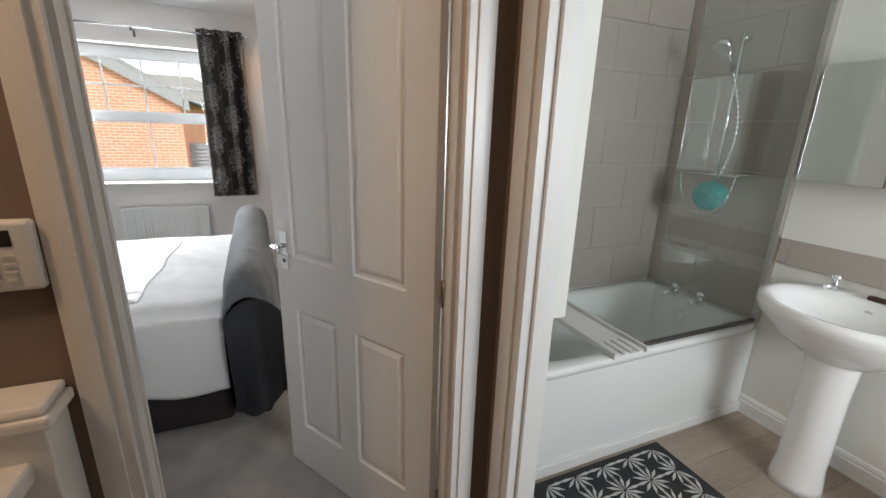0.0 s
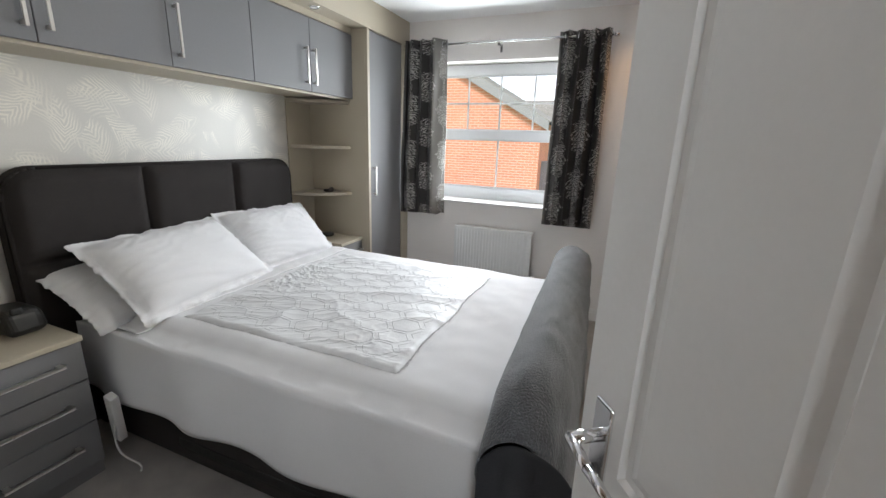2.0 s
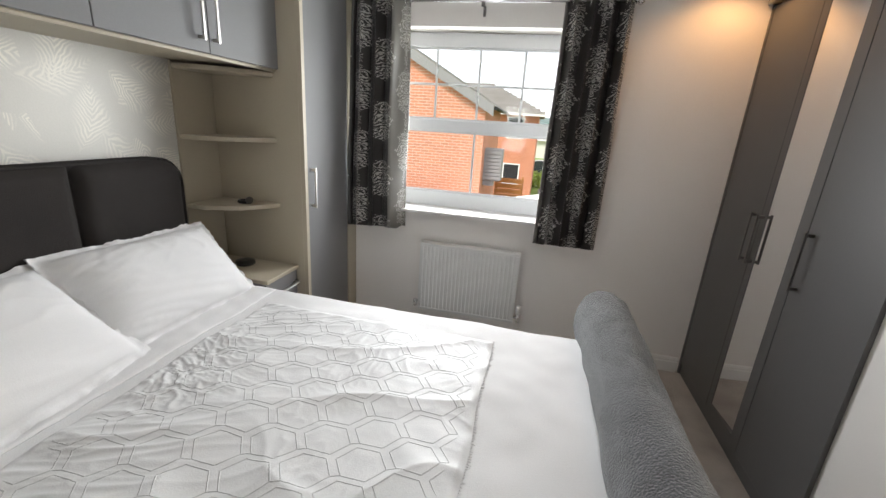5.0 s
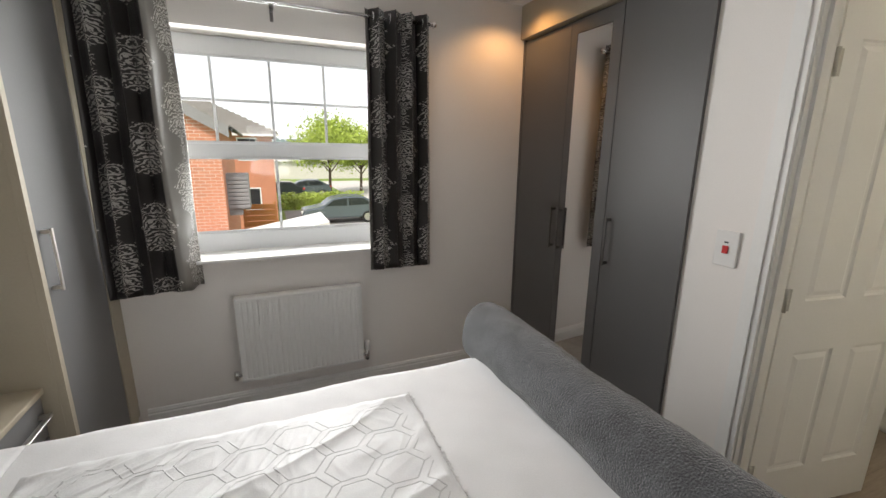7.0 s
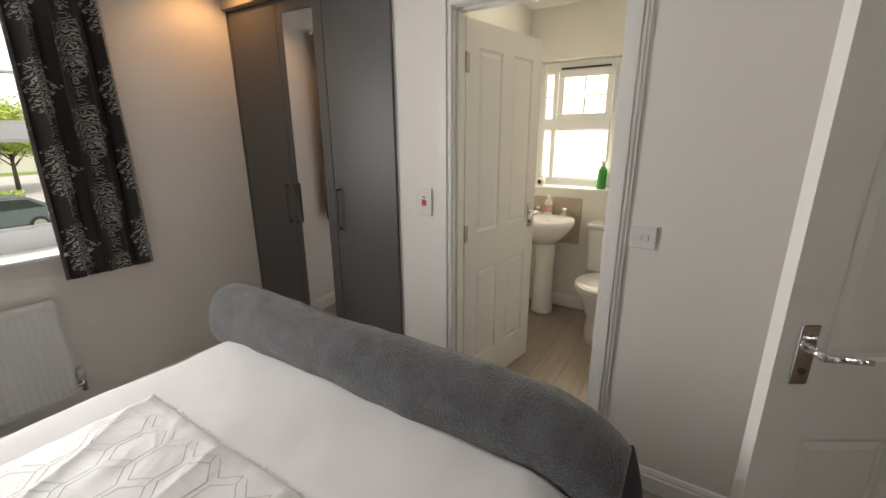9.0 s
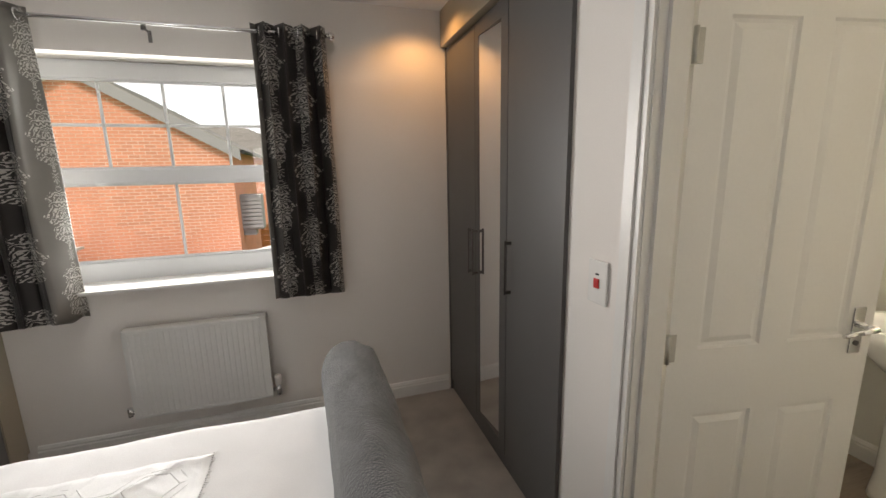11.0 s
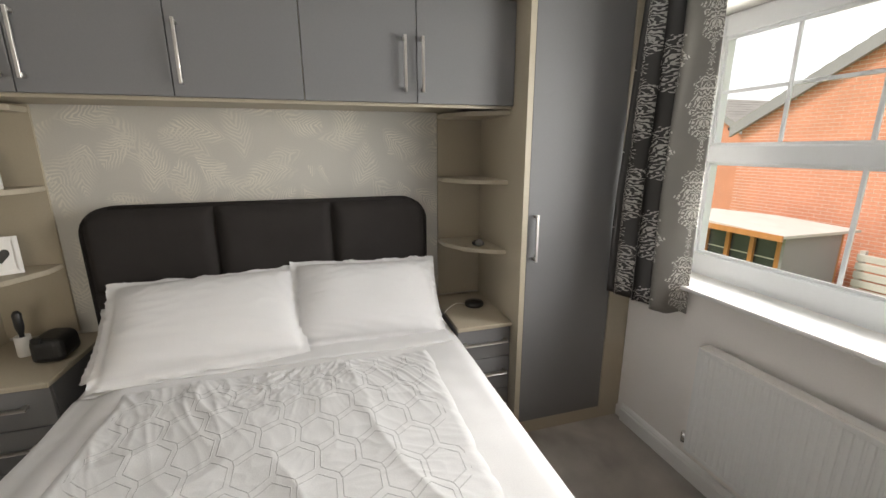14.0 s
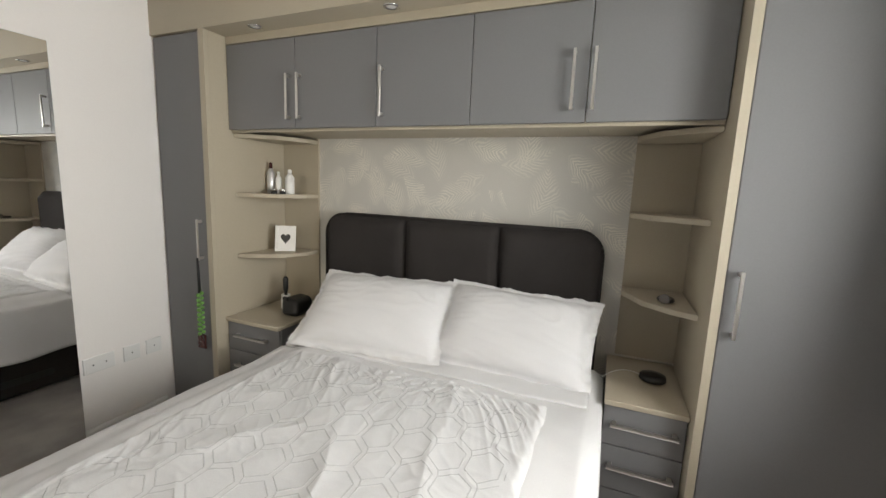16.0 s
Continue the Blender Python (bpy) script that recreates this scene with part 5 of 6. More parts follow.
# ---- ensuite ----
FROST = bpy.data.materials.new("frosted_glass")
FROST.use_nodes = True
fn_, fl_ = FROST.node_tree.nodes, FROST.node_tree.links
tr_ = fn_.new("ShaderNodeBsdfTranslucent")
tr_.inputs[0].default_value = (0.50, 0.46, 0.40, 1)
gl_ = fn_.new("ShaderNodeBsdfGlossy")
gl_.inputs["Roughness"].default_value = 0.35
mxs = fn_.new("ShaderNodeMixShader")
mxs.inputs[0].default_value = 0.08
nz = fn_.new("ShaderNodeTexNoise")
nz.inputs["Scale"].default_value = 60
bp_ = fn_.new("ShaderNodeBump")
bp_.inputs["Strength"].default_value = 0.6
fl_.new(nz.outputs[0], bp_.inputs["Height"])
fl_.new(bp_.outputs[0], gl_.inputs["Normal"])
fl_.new(tr_.outputs[0], mxs.inputs[1])
fl_.new(gl_.outputs[0], mxs.inputs[2])
fl_.new(mxs.outputs[0], fn_["Material Output"].inputs[0])

we_ = window_unit("window_ensuite", -3.118, -2.462, 2.45, 1.04, 2.018, 1.94, (1.50, 1.575), 1.10, 1, 1, "white framed frosted ensuite window with small top opener", m=pose(0, 0, 0, 0, 0, -90), frosted=FROST)
part("mullion", box(B(), -2.985, -2.945, 2.443, 2.52, 1.10, 1.94, 0.004), UPVC, we_)
sash = B()
for a in ((-2.94, -2.52, 1.895, 1.945), (-2.94, -2.52, 1.572, 1.622), (-2.94, -2.892, 1.6225, 1.8945), (-2.568, -2.52, 1.6225, 1.8945)):
    box(sash, a[0], a[1], 2.428, 2.449, a[2], a[3], 0.004)
part("opener_frame", sash, UPVC, we_, "white opening top light sash")
part("glazing_bar", box(B(), -2.738, -2.722, 2.440, 2.449, 1.623, 1.894, 0.002), UPVC, we_)
part("trickle_vent", box(B(), -2.93, -2.55, 2.437, 2.449, 1.958, 1.972, 0.002), BLACK, we_, "dark vent slot")
tagged(new("window_sill_ensuite", mesh_of("window_sill_ensuite", box(B(), 2.325, 2.45, 2.44, 3.14, 1.0205, 1.0395, 0.005), GLOSSW)), "white ensuite window board", "window sill", kind="structure")
basin(2.10, 2.875, 0.82, 0.46, 0.46, 0.05, "small white pedestal basin below the window", "basins")
spl = thing("splashback", (2.345, 2.86, 0.57), "beige tiled splashback behind the basin", "splashback")
for k in range(2):
    part("tile", box(B(), 2.341, 2.3495, 2.655 + k * 0.207, 2.655 + k * 0.207 + 0.205, 0.57, 0.955, 0.0015), SPLASH, spl)
wcx = thing("toilet", (2.0, 2.35, 0), "white close-coupled toilet with closed lid", "toilet")
part("pan", lathe(B(), [(0.11, 0), (0.105, 0.05), (0.10, 0.18), (0.15, 0.31), (0.19, 0.385), (0.19, 0.40)], (1.88, 2.35, 0), 28, 1.18, 0.95), CERAM, wcx)
part("seat", lathe(B(), [(0.195, 0.401), (0.20, 0.407), (0.20, 0.418), (0.19, 0.4215)], (1.88, 2.35, 0), 28, 1.2, 0.95), PLAST, wcx)
part("lid", lathe(B(), [(0.198, 0.422), (0.20, 0.43), (0.19, 0.442), (0.10, 0.446)], (1.88, 2.35, 0), 28, 1.2, 0.95), PLAST, wcx)
part("cistern", box(B(), 2.165, 2.345, 2.15, 2.55, 0.40, 0.76, 0.03, 4), CERAM, wcx)
part("cistern_lid", box(B(), 2.155, 2.348, 2.14, 2.56, 0.7605, 0.795, 0.012, 3), CERAM, wcx)
part("pan_neck", box(B(), 2.0, 2.34, 2.25, 2.45, 0.0, 0.399, 0.04, 3), CERAM, wcx)
GREEN = mat("green_plastic", (0.03, 0.30, 0.06), 0.35, var=0.1, bump=0.0)
PINK = mat("pink_soap", (0.65, 0.32, 0.30), 0.2, var=0.1, bump=0.0)


def bottle(name, x, y, z, h, r, mt_, capm, label, cat, group=""):
    u = thing(name, (x, y, z), label, cat, group)
    part("bottle", lathe(B(), [(r * 0.9, 0), (r, h * 0.03), (r, h * 0.66), (r * 0.45, h * 0.80)], (x, y, z), 18), mt_, u)
    part("cap", lathe(B(), [(r * 0.42, h * 0.801), (r * 0.42, h * 0.97), (r * 0.2, h)], (x, y, z), 14), capm, u)
    return u


bottle("cleaner_bottle", 2.39, 2.53, 1.04, 0.22, 0.035, GREEN, PLAST, "green cleaning spray bottle on the window board", "bottle")
soap_pump = bottle("soap_dispenser", 2.24, 2.90, 0.82, 0.16, 0.03, PLAST, PLAST, "white pump bottle with a pink label on the basin", "soap bottle")
part("label", lathe(B(), [(0.0304, 0.025), (0.0306, 0.027), (0.0306, 0.082), (0.0304, 0.084)], (2.24, 2.90, 0.82), 18), PINK, soap_pump, "pink printed label")
part("spout", cyl(B(), (2.24, 2.90, 0.978), (2.20, 2.90, 0.972), 0.006, n=8), PLAST, soap_pump)
orn = thing("tea_light_holder", (2.39, 3.03, 1.04), "white square candle holder with dark round hole", "candle holder")
part("block", box(B(), 2.36, 2.42, 3.0, 3.06, 1.04, 1.10, 0.006), PLAST, orn)
part("hole", cyl(B(), (2.3598, 3.03, 1.07), (2.358, 3.03, 1.07), 0.017, n=16), DBOT, orn)
cl_ = thing("spotlight_plate", (1.75, 2.9, 2.36), "round chrome ceiling spotlight fitting", "ceiling light")
part("plate", lathe(B(), [(0.10, 0.039), (0.11, 0.03), (0.10, 0.015), (0.03, 0.012)], (1.75, 2.9, 2.36)), CHROME, cl_)
for a in (0.3, 2.4, 4.5):
    part("spot_head", cyl(B(), (1.75 + 0.07 * math.cos(a), 2.9 + 0.07 * math.sin(a), 2.371), (1.75 + 0.10 * math.cos(a), 2.9 + 0.10 * math.sin(a), 2.315), 0.02, 0.028), CHROME, cl_)
YEL = mat("yellow_plastic_tape", (0.62, 0.45, 0.04), 0.5, var=0.1, bump=0.0)
solo("mop_handle", cyl(B(), (0.80, 2.955, 0.0), (0.775, 2.955, 0.80), 0.011), YEL, "yellow mop handle standing behind the ensuite door", "mop handle")

# ---- small things in the bedroom ----
def watch(x, y, z):
    u = thing("wrist_watch", (x, y, z), "black wrist watch lying on the shelf", "watch")
    b = B()
    for a in range(18):
        a0, a1 = 2 * math.pi * a / 18, 2 * math.pi * (a + 1) / 18
        cyl(b, (x + 0.03 * math.cos(a0), y + 0.024 * math.sin(a0), z + 0.011), (x + 0.03 * math.cos(a1), y + 0.024 * math.sin(a1), z + 0.011), 0.010, n=8)
    part("strap", b, BLACK, u)
    part("case", cyl(B(), (x + 0.030, y - 0.006, z + 0.021), (x + 0.041, y - 0.010, z + 0.021), 0.020, n=18), GUN, u)


watch(-2.06, 3.70, 1.005)
ch = thing("phone_charger", (-2.08, 3.69, 0.645), "black round charger pad with a white cable", "charger")
part("pad", lathe(B(), [(0.05, 0), (0.055, 0.006), (0.052, 0.022), (0.02, 0.026)], (-2.08, 3.69, 0.645)), BLACK, ch)
cb = B()
pr = None
for i in range(20):
    t_ = i / 19
    c = Vector((-2.10 + 0.10 * t_, 3.64 - 0.155 * t_, 0.652 + 0.025 * math.sin(t_ * 3.1) - 0.05 * max(0, t_ - 0.9)))
    if pr is not None:
        cyl(cb, pr, c, 0.0022, n=6)
    pr = c
part("cable", cb, PLAST, ch, "thin white cable")
SILV = mat("silver_spray_can", (0.55, 0.55, 0.55), 0.3, metal=0.6, var=0.1, bump=0.0)
bottle("spray_can", -2.13, 1.47, 1.365, 0.19, 0.024, SILV, DBOT, "slim silver deodorant can with dark cap", "spray can", "shelf toiletries")
bottle("lotion_tube", -2.13, 1.53, 1.365, 0.135, 0.019, PLAST, PLAST, "white plastic lotion tube on the shelf", "tube", "shelf toiletries")
bottle("perfume_bottle", -2.13, 1.62, 1.365, 0.15, 0.027, PLAST, PLAST, "white rounded glass bottle on the shelf", "bottle", "shelf toiletries")
for y in (1.57, 1.60):
    jr = thing("cream_jar", (-2.07, y, 1.365), "small dark cosmetic jar with silver lid", "jar", "shelf toiletries")
    part("jar", lathe(B(), [(0.018, 0), (0.019, 0.003), (0.019, 0.018)], (-2.07, y + (0.02 if y > 1.58 else -0.02), 1.365), 14), BLACK, jr)
    part("lid", lathe(B(), [(0.0195, 0.0181), (0.0195, 0.027), (0.015, 0.029)], (-2.07, y + (0.02 if y > 1.58 else -0.02), 1.365), 14), CHROME, jr)
pf = thing("picture_frame", (0, 0, 0), "white framed card with a dark heart print", "picture frame", m=pose(-2.12, 1.585, 1.007, 0, 0, 118) @ pose(0, 0, 0, -9, 0, 0))
fb2 = B()
for a in ((-0.062, -0.046, 0, 0.16), (0.046, 0.062, 0, 0.16), (-0.0459, 0.0459, 0, 0.016), (-0.0459, 0.0459, 0.144, 0.16)):
    box(fb2, a[0], a[1], -0.012, 0.0, a[2], a[3])
part("frame", fb2, PLAST, pf)
part("card", box(B(), -0.0458, 0.0458, -0.004, -0.001, 0.0162, 0.1438), PLAST, pf)
ht = [(0.030 * (math.sin(a) ** 3), 0.082 + 0.0022 * (13 * math.cos(a) - 5 * math.cos(2 * a) - 2 * math.cos(3 * a) - math.cos(4 * a))) for a in np.linspace(0, 2 * math.pi, 29)[:-1]]
part("heart", poly(B(), ht, "y", -0.0052, -0.0042), BLACK, pf, "dark printed heart")
hbk = thing("hair_brush", (-2.10, 1.60, 0.645), "black hair brush standing in a white pot", "brush pot")
part("pot", lathe(B(), [(0.026, 0), (0.028, 0.004), (0.028, 0.09), (0.024, 0.091), (0.022, 0.02)], (-2.10, 1.60, 0.645)), PLAST, hbk)
part("brush", lathe(B(), [(0.008, 0.03), (0.009, 0.10), (0.016, 0.13), (0.017, 0.19), (0.008, 0.205)], (-2.10, 1.60, 0.645), 14), BLACK, hbk)
tb = thing("black_bag", (-2.05, 1.74, 0.645), "small black zipped pouch on the nightstand", "pouch")
pbm = box(B(), -2.13, -1.97, 1.68, 1.80, 0.645, 0.755, 0.03, 4)
for v in pbm.verts:
    v.co += Vector((0.012 * noise.noise(v.co * 14), 0.012 * noise.noise(v.co * 14 + Vector((5, 0, 0))), -0.25 * max(0, v.co.z - 0.68) * (v.co.y - 1.68) * 3))
part("body", pbm, BLACK, tb)
part("tab", box(B(), -1.985, -1.965, 1.70, 1.735, 0.74, 0.765, 0.006), BLACK, tb)
gn = thing("hanging_garland", (-1.70, 1.345, 0.55), "green leafy lanyard hanging from the wardrobe handle", "lanyard")
part("cord", cyl(B(), (-1.708, 1.345, 0.80), (-1.704, 1.345, 1.0), 0.010, 0.006, n=8), BLACK, gn)
gb = B()
for i in range(26):
    z = 0.56 + i * 0.0095
    a = i * 2.1
    r = bmesh.ops.create_icosphere(gb, subdivisions=1, radius=0.012, matrix=Matrix.Translation((-1.706 + 0.010 * math.cos(a), 1.345 + 0.014 * math.sin(a), z)))
part("leaves", gb, mat("pale_green_leaf", (0.12, 0.28, 0.06), 0.6, var=0.4, scale=30, fine=90, bump=0.1), gn, "pale green leaves")
part("tag", box(B(), -1.716, -1.704, 1.315, 1.375, 0.47, 0.555, 0.004), DBOT, gn)
ex = thing("extension_lead", (-1.92, 1.90, 0.05), "white extension lead leaning beside the bed base", "extension lead")
exb = B()
b_ = B()
box(b_, -0.025, 0.025, -0.018, 0.018, 0, 0.26, 0.006)
join(exb, b_, pose(-1.845, 1.905, 0.10, 8, 14, 0))
part("socket_strip", exb, PLAST, ex)
cb = B()
pr = None
for i in range(16):
    t_ = i / 15
    c = Vector((-1.80 + 0.12 * t_, 1.87 - 0.02 * math.sin(t_ * 6), 0.20 * (1 - t_) ** 2 + 0.006))
    if pr is not None:
        cyl(cb, pr, c, 0.004, n=6)
    pr = c
part("cable", cb, PLAST, ex)

# ---- outside ----
GZ = -2.35
tagged(new("wall_lower_storey", mesh_of("wall_lower_storey", box(B(), -2.6, 2.65, -1.7, 4.765, -2.45, -0.252), BRICK)), "red brick lower storey of the house", "wall", kind="structure")
g = B()
bmesh.ops.create_grid(g, x_segments=1, y_segments=1, size=1500)
for v in g.verts:
    v.co.z = GZ
tagged(new("ground", mesh_of("ground", g, GRASS)), "lawn and open ground between the houses", "ground", kind="structure")
tagged(new("road", mesh_of("road", box(B(), -0.3, 60, 23.0, 31.0, GZ - 0.2, GZ + 0.02), TARMAC)), "pale tarmac road", "road", kind="structure")
tagged(new("pavement", mesh_of("pavement", box(B(), 5.5, 14, 31.0, 60.0, GZ - 0.2, GZ + 0.025), FELT)), "pale paved side road", "pavement", kind="structure")


def bricks_mesh(u0, u1, z0, z1, inside):
    """Positions of half-bond bricks in a wall plane, clipped by inside(u, z)."""
    out = []
    row = 0
    z = z0
    while z < z1:
        u = u0 - (0.1125 if row % 2 else 0)
        while u < u1:
            a, b = max(u, u0), min(u + 0.215, u1)
            if b - a > 0.03 and inside(a, z + 0.065) and inside(b, z + 0.065):
                out.append((a, b, z))
            u += 0.225
        z += 0.075
        row += 1
    return out


def gable_house(name, x0, x1, y0, y1, eave, apex, label, detailed):
    h_ = thing(name, ((x0 + x1) / 2, (y0 + y1) / 2, GZ), label, "house")
    xm = (x0 + x1) / 2
    w = poly(B(), [(x0, GZ), (x1, GZ), (x1, eave), (xm, apex), (x0, eave)], "y", y0, y1)
    wl_ = part("wall", w, MORTAR if detailed else BRICK, h_, "red brick gable wall")
    skin(wl_, BRICK, lambda c, n: n.y > -0.5)
    sl_ = (apex - eave) / (xm - x0)
    for sgn, xa in ((-1, x0), (1, x1)):
        rb = B()
        ov_ = 0.22
        nrow = 14
        for k in range(nrow):
            t0, t1 = k / nrow, (k + 1) / nrow
            xa0 = xm + sgn * (abs(xa - xm) + ov_) * t0
            xa1 = xm + sgn * ((abs(xa - xm) + ov_) * t1 + 0.03)
            za0, za1 = apex - sl_ * abs(xa0 - xm) + 0.07, apex - sl_ * abs(xa1 - xm) + 0.09
            poly(rb, [(xa0, za0), (xa1, za1), (xa1, za1 - 0.03), (xa0, za0 - 0.03)], "y", y0 - 0.15, y1 + 0.15)
        part("roof", rb, ROOFT, h_, "grey tiled roof slope")
        bb_ = poly(B(), [(xm, apex + 0.06), (xm + sgn * (abs(xa - xm) + ov_), eave - sl_ * ov_ + 0.06), (xm + sgn * (abs(xa - xm) + ov_), eave - sl_ * ov_ - 0.2), (xm, apex - 0.2)], "y", y0 - 0.155, y0 - 0.06)
        part("barge_board", bb_, FASCIA, h_, "grey barge board")
        gt = cyl(B(), (xa + sgn * (ov_ + 0.05), y0 - 0.1, eave - sl_ * ov_), (xa + sgn * (ov_ + 0.05), y1, eave - sl_ * ov_), 0.05, n=8)
        part("gutter", gt, BLACK, h_)
    if detailed:
        pos = bricks_mesh(x0, x1, GZ + 0.4, apex, lambda u, z: z < apex - sl_ * abs(u - xm) - 0.03)
        pos.sort(key=lambda p: (p[0] + 3.6) ** 2 + (p[2] - 1.2) ** 2)
        whole = [p for p in pos if p[1] - p[0] > 0.21][:300]
        chosen = set(whole)
        me = mesh_of("brick", box(B(), 0, 0.213, -0.004, 0.0, 0, 0.062), BRICK)
        base = Vector(h_["base"])
        for a, b, z in whole:
            o = new("brick", me)
            o.parent = wl_
            o.location = Vector((a, y0 - 0.001 + random.uniform(-0.001, 0.001), z)) - base
        vs, fs = [], []
        for a, b, z in pos:
            if (a, b, z) in chosen:
                continue
            i = len(vs)
            yf, yb = y0 - 0.005 + random.uniform(-0.001, 0.001), y0 - 0.001
            vs += [(a, yf, z), (b, yf, z), (b, yf, z + 0.062), (a, yf, z + 0.062), (a, yb, z), (b, yb, z), (b, yb, z + 0.065), (a, yb, z + 0.065)]
            fs += [(i, i + 1, i + 2, i + 3), (i + 3, i + 2, i + 6, i + 7), (i, i + 4, i + 5, i + 1), (i, i + 3, i + 7, i + 4), (i + 1, i + 5, i + 6, i + 2)]
        me2 = bpy.data.meshes.new("bricks")
        me2.from_pydata([Vector(v) - base for v in vs], [], fs)
        me2.materials.append(BRICK)
        ob = new("brick_courses", me2)
        ob.parent = wl_
        tagged(ob, kind="stuff")
    return h_


HOUSE = gable_house("brick_house", -8.0, -2.0, 13.0, 17.0, 2.12, 3.84, "red brick house with plain gable and grey tiled roof", True)
sd = thing("outside_lamp", (-5.75, 12.93, 1.2), "small white floodlight on the gable wall", "outside light")
part("lamp_head", box(B(), -5.85, -5.65, 12.85, 12.985, 1.25, 1.38, 0.02), PLAST, sd)
part("arm", cyl(B(), (-5.75, 12.92, 1.24), (-5.75, 12.99, 1.1), 0.03, n=8), PLAST, sd)
h2 = gable_house("brick_house", -18.5, -13.0, 20.0, 28.0, 2.0, 3.7, "distant red brick house with a gable", False)


def hip_house(x0, x1, y0, y1, eave, ridge):
    h_ = thing("tiled_house", ((x0 + x1) / 2, (y0 + y1) / 2, GZ), "red brick house with a grey hipped tile roof", "house")
    part("wall", box(B(), x0, x1, y0, y1, GZ, eave), BRICK, h_)
    r_ = B()
    o = 0.3
    d = (y1 - y0) / 2 + o
    n_ = 12
    for k in range(n_):
        t0, t1 = k / n_, (k + 1) / n_
        z0, z1 = eave + (ridge - eave) * t0, eave + (ridge - eave) * t1 + 0.03
        box(r_, x0 - o, x1 + o - d * t0 * 0.9, y0 - o + d * t0, y1 + o - d * t0, z0, z1)
    part("roof", r_, ROOFT, h_, "grey tiled hipped roof")
    part("gutter", box(B(), x0 - 0.4, x1 + 0.38, y0 - 0.42, y0 - 0.31, eave - 0.08, eave + 0.02), PLAST, h_)
    for wx in (x1 - 1.6,):
        for wz in (GZ + 1.0, GZ + 3.4):
            wi = part("window", box(B(), wx, wx + 0.9, y0 - 0.03, y0 - 0.002, wz, wz + 1.1), UPVC, h_)
            part("pane", box(B(), wx + 0.06, wx + 0.84, y0 - 0.036, y0 - 0.031, wz + 0.06, wz + 1.04), DGLASS, wi)
    return h_


hip_house(-9.0, -0.75, 24.5, 31.5, 2.3, 4.0)
ext = thing("air_unit", (-1.8, 13.8, -0.1), "grey slatted unit on a bracket by the house", "vent unit")
for k in range(8):
    part("slat", box(B(), -2.045, -1.5, 13.5, 13.54, 0.1 + k * 0.10, 0.18 + k * 0.10), FASCIA, ext)
part("case", box(B(), -2.045, -1.5, 13.545, 14.1, 0.05, 0.95, 0.02), FASCIA, ext)
part("bracket", box(B(), -2.045, -1.7, 13.6, 14.0, -0.1, 0.0495), FASCIA, ext)
fn2 = thing("orange_fence", (-1.3, 15.2, GZ), "orange timber slatted fence panel", "fence")
for k in range(5):
    part("board", box(B(), -1.80, -0.9, 15.2, 15.24, -0.85 + k * 0.17, -0.70 + k * 0.17, 0.01), WOOD, fn2)
for x in (-1.78, -0.95):
    part("post", box(B(), x, x + 0.07, 15.245, 15.32, GZ, 0.05), WOOD, fn2)

# white-roofed outbuilding
ob_ = thing("outbuilding", (-1.2, 12.2, GZ), "low outbuilding with a white sheet roof and red walls", "outbuilding")
part("wall", box(B(), -2.2, 0.05, 11.4, 12.7, GZ, -0.62), mat("red_painted_board", (0.4, 0.05, 0.05), 0.7, var=0.15, bump=0.1), ob_)
part("roof", poly(B(), [(-2.4, -0.58), (0.15, -0.08), (0.15, 0.0), (-2.4, -0.50)], "y", 11.2, 12.85), mat("white_sheet_roof", (0.75, 0.75, 0.74), 0.6, var=0.06, bump=0.05), ob_)
part("fascia", poly(B(), [(-2.4, -0.66), (0.15, -0.40), (0.15, -0.085), (-2.4, -0.585)], "y", 11.17, 11.199), RED, ob_, "red fascia")

# summerhouse
sm = thing("summerhouse", (-5.6, 11.2, GZ), "orange timber summerhouse with glazed front and felt roof", "summerhouse")
SX0, SX1, SY0, SY1 = -7.7, -5.05, 10.7, 12.2
part("rear_wall", box(B(), SX0, SX1, SY1 - 0.05, SY1, GZ, 0.0), WOOD, sm)
part("side_wall", box(B(), SX0, SX0 + 0.05, SY0, SY1 - 0.051, GZ, 0.0), WOOD, sm)
part("side_wall", box(B(), SX1 - 0.05, SX1, SY0, SY1 - 0.051, GZ, 0.0), FASCIA, sm)
part("front_base", box(B(), SX0 + 0.051, SX1 - 0.051, SY0, SY0 + 0.05, GZ, -1.5), WOOD, sm)
for k in range(6):
    x = SX0 + 0.051 + k * (SX1 - SX0 - 0.19) / 5
    part("post", box(B(), x, x + 0.085, SY0, SY0 + 0.06, -1.4995, -0.051, 0.006), WOOD, sm)
part("glazing", box(B(), SX0 + 0.06, SX1 - 0.06, SY0 + 0.065, SY0 + 0.07, -1.49, -0.06), DGLASS, sm)
for k in range(3):
    z = -1.2 + k * 0.36
    part("glazing_bar", box(B(), SX0 + 0.06, SX1 - 0.06, SY0 + 0.061, SY0 + 0.0645, z, z + 0.02), FELT, sm)
part("roof", poly(B(), [(SX0 - 0.2, 0.0), (SX0 - 0.2, 0.05), ((SX0 + SX1) / 2, 0.10), (SX1 + 0.15, 0.05), (SX1 + 0.15, 0.0)], "y", SY0 - 0.3, SY1 + 0.15), FELT, sm, "pale felt roof")
part("fascia", box(B(), SX0 - 0.2, SX1 + 0.15, SY0 - 0.33, SY0 - 0.301, -0.05, 0.055), WOOD, sm)
fe2 = thing("garden_fence", (-5.0, 12.6, GZ), "pale slatted garden fence", "fence")
for k in range(12):
    part("board", box(B(), -4.8, -1.95, 12.2, 12.23, GZ + 0.1 + k * 0.16, GZ + 0.23 + k * 0.16, 0.008), FELT, fe2)
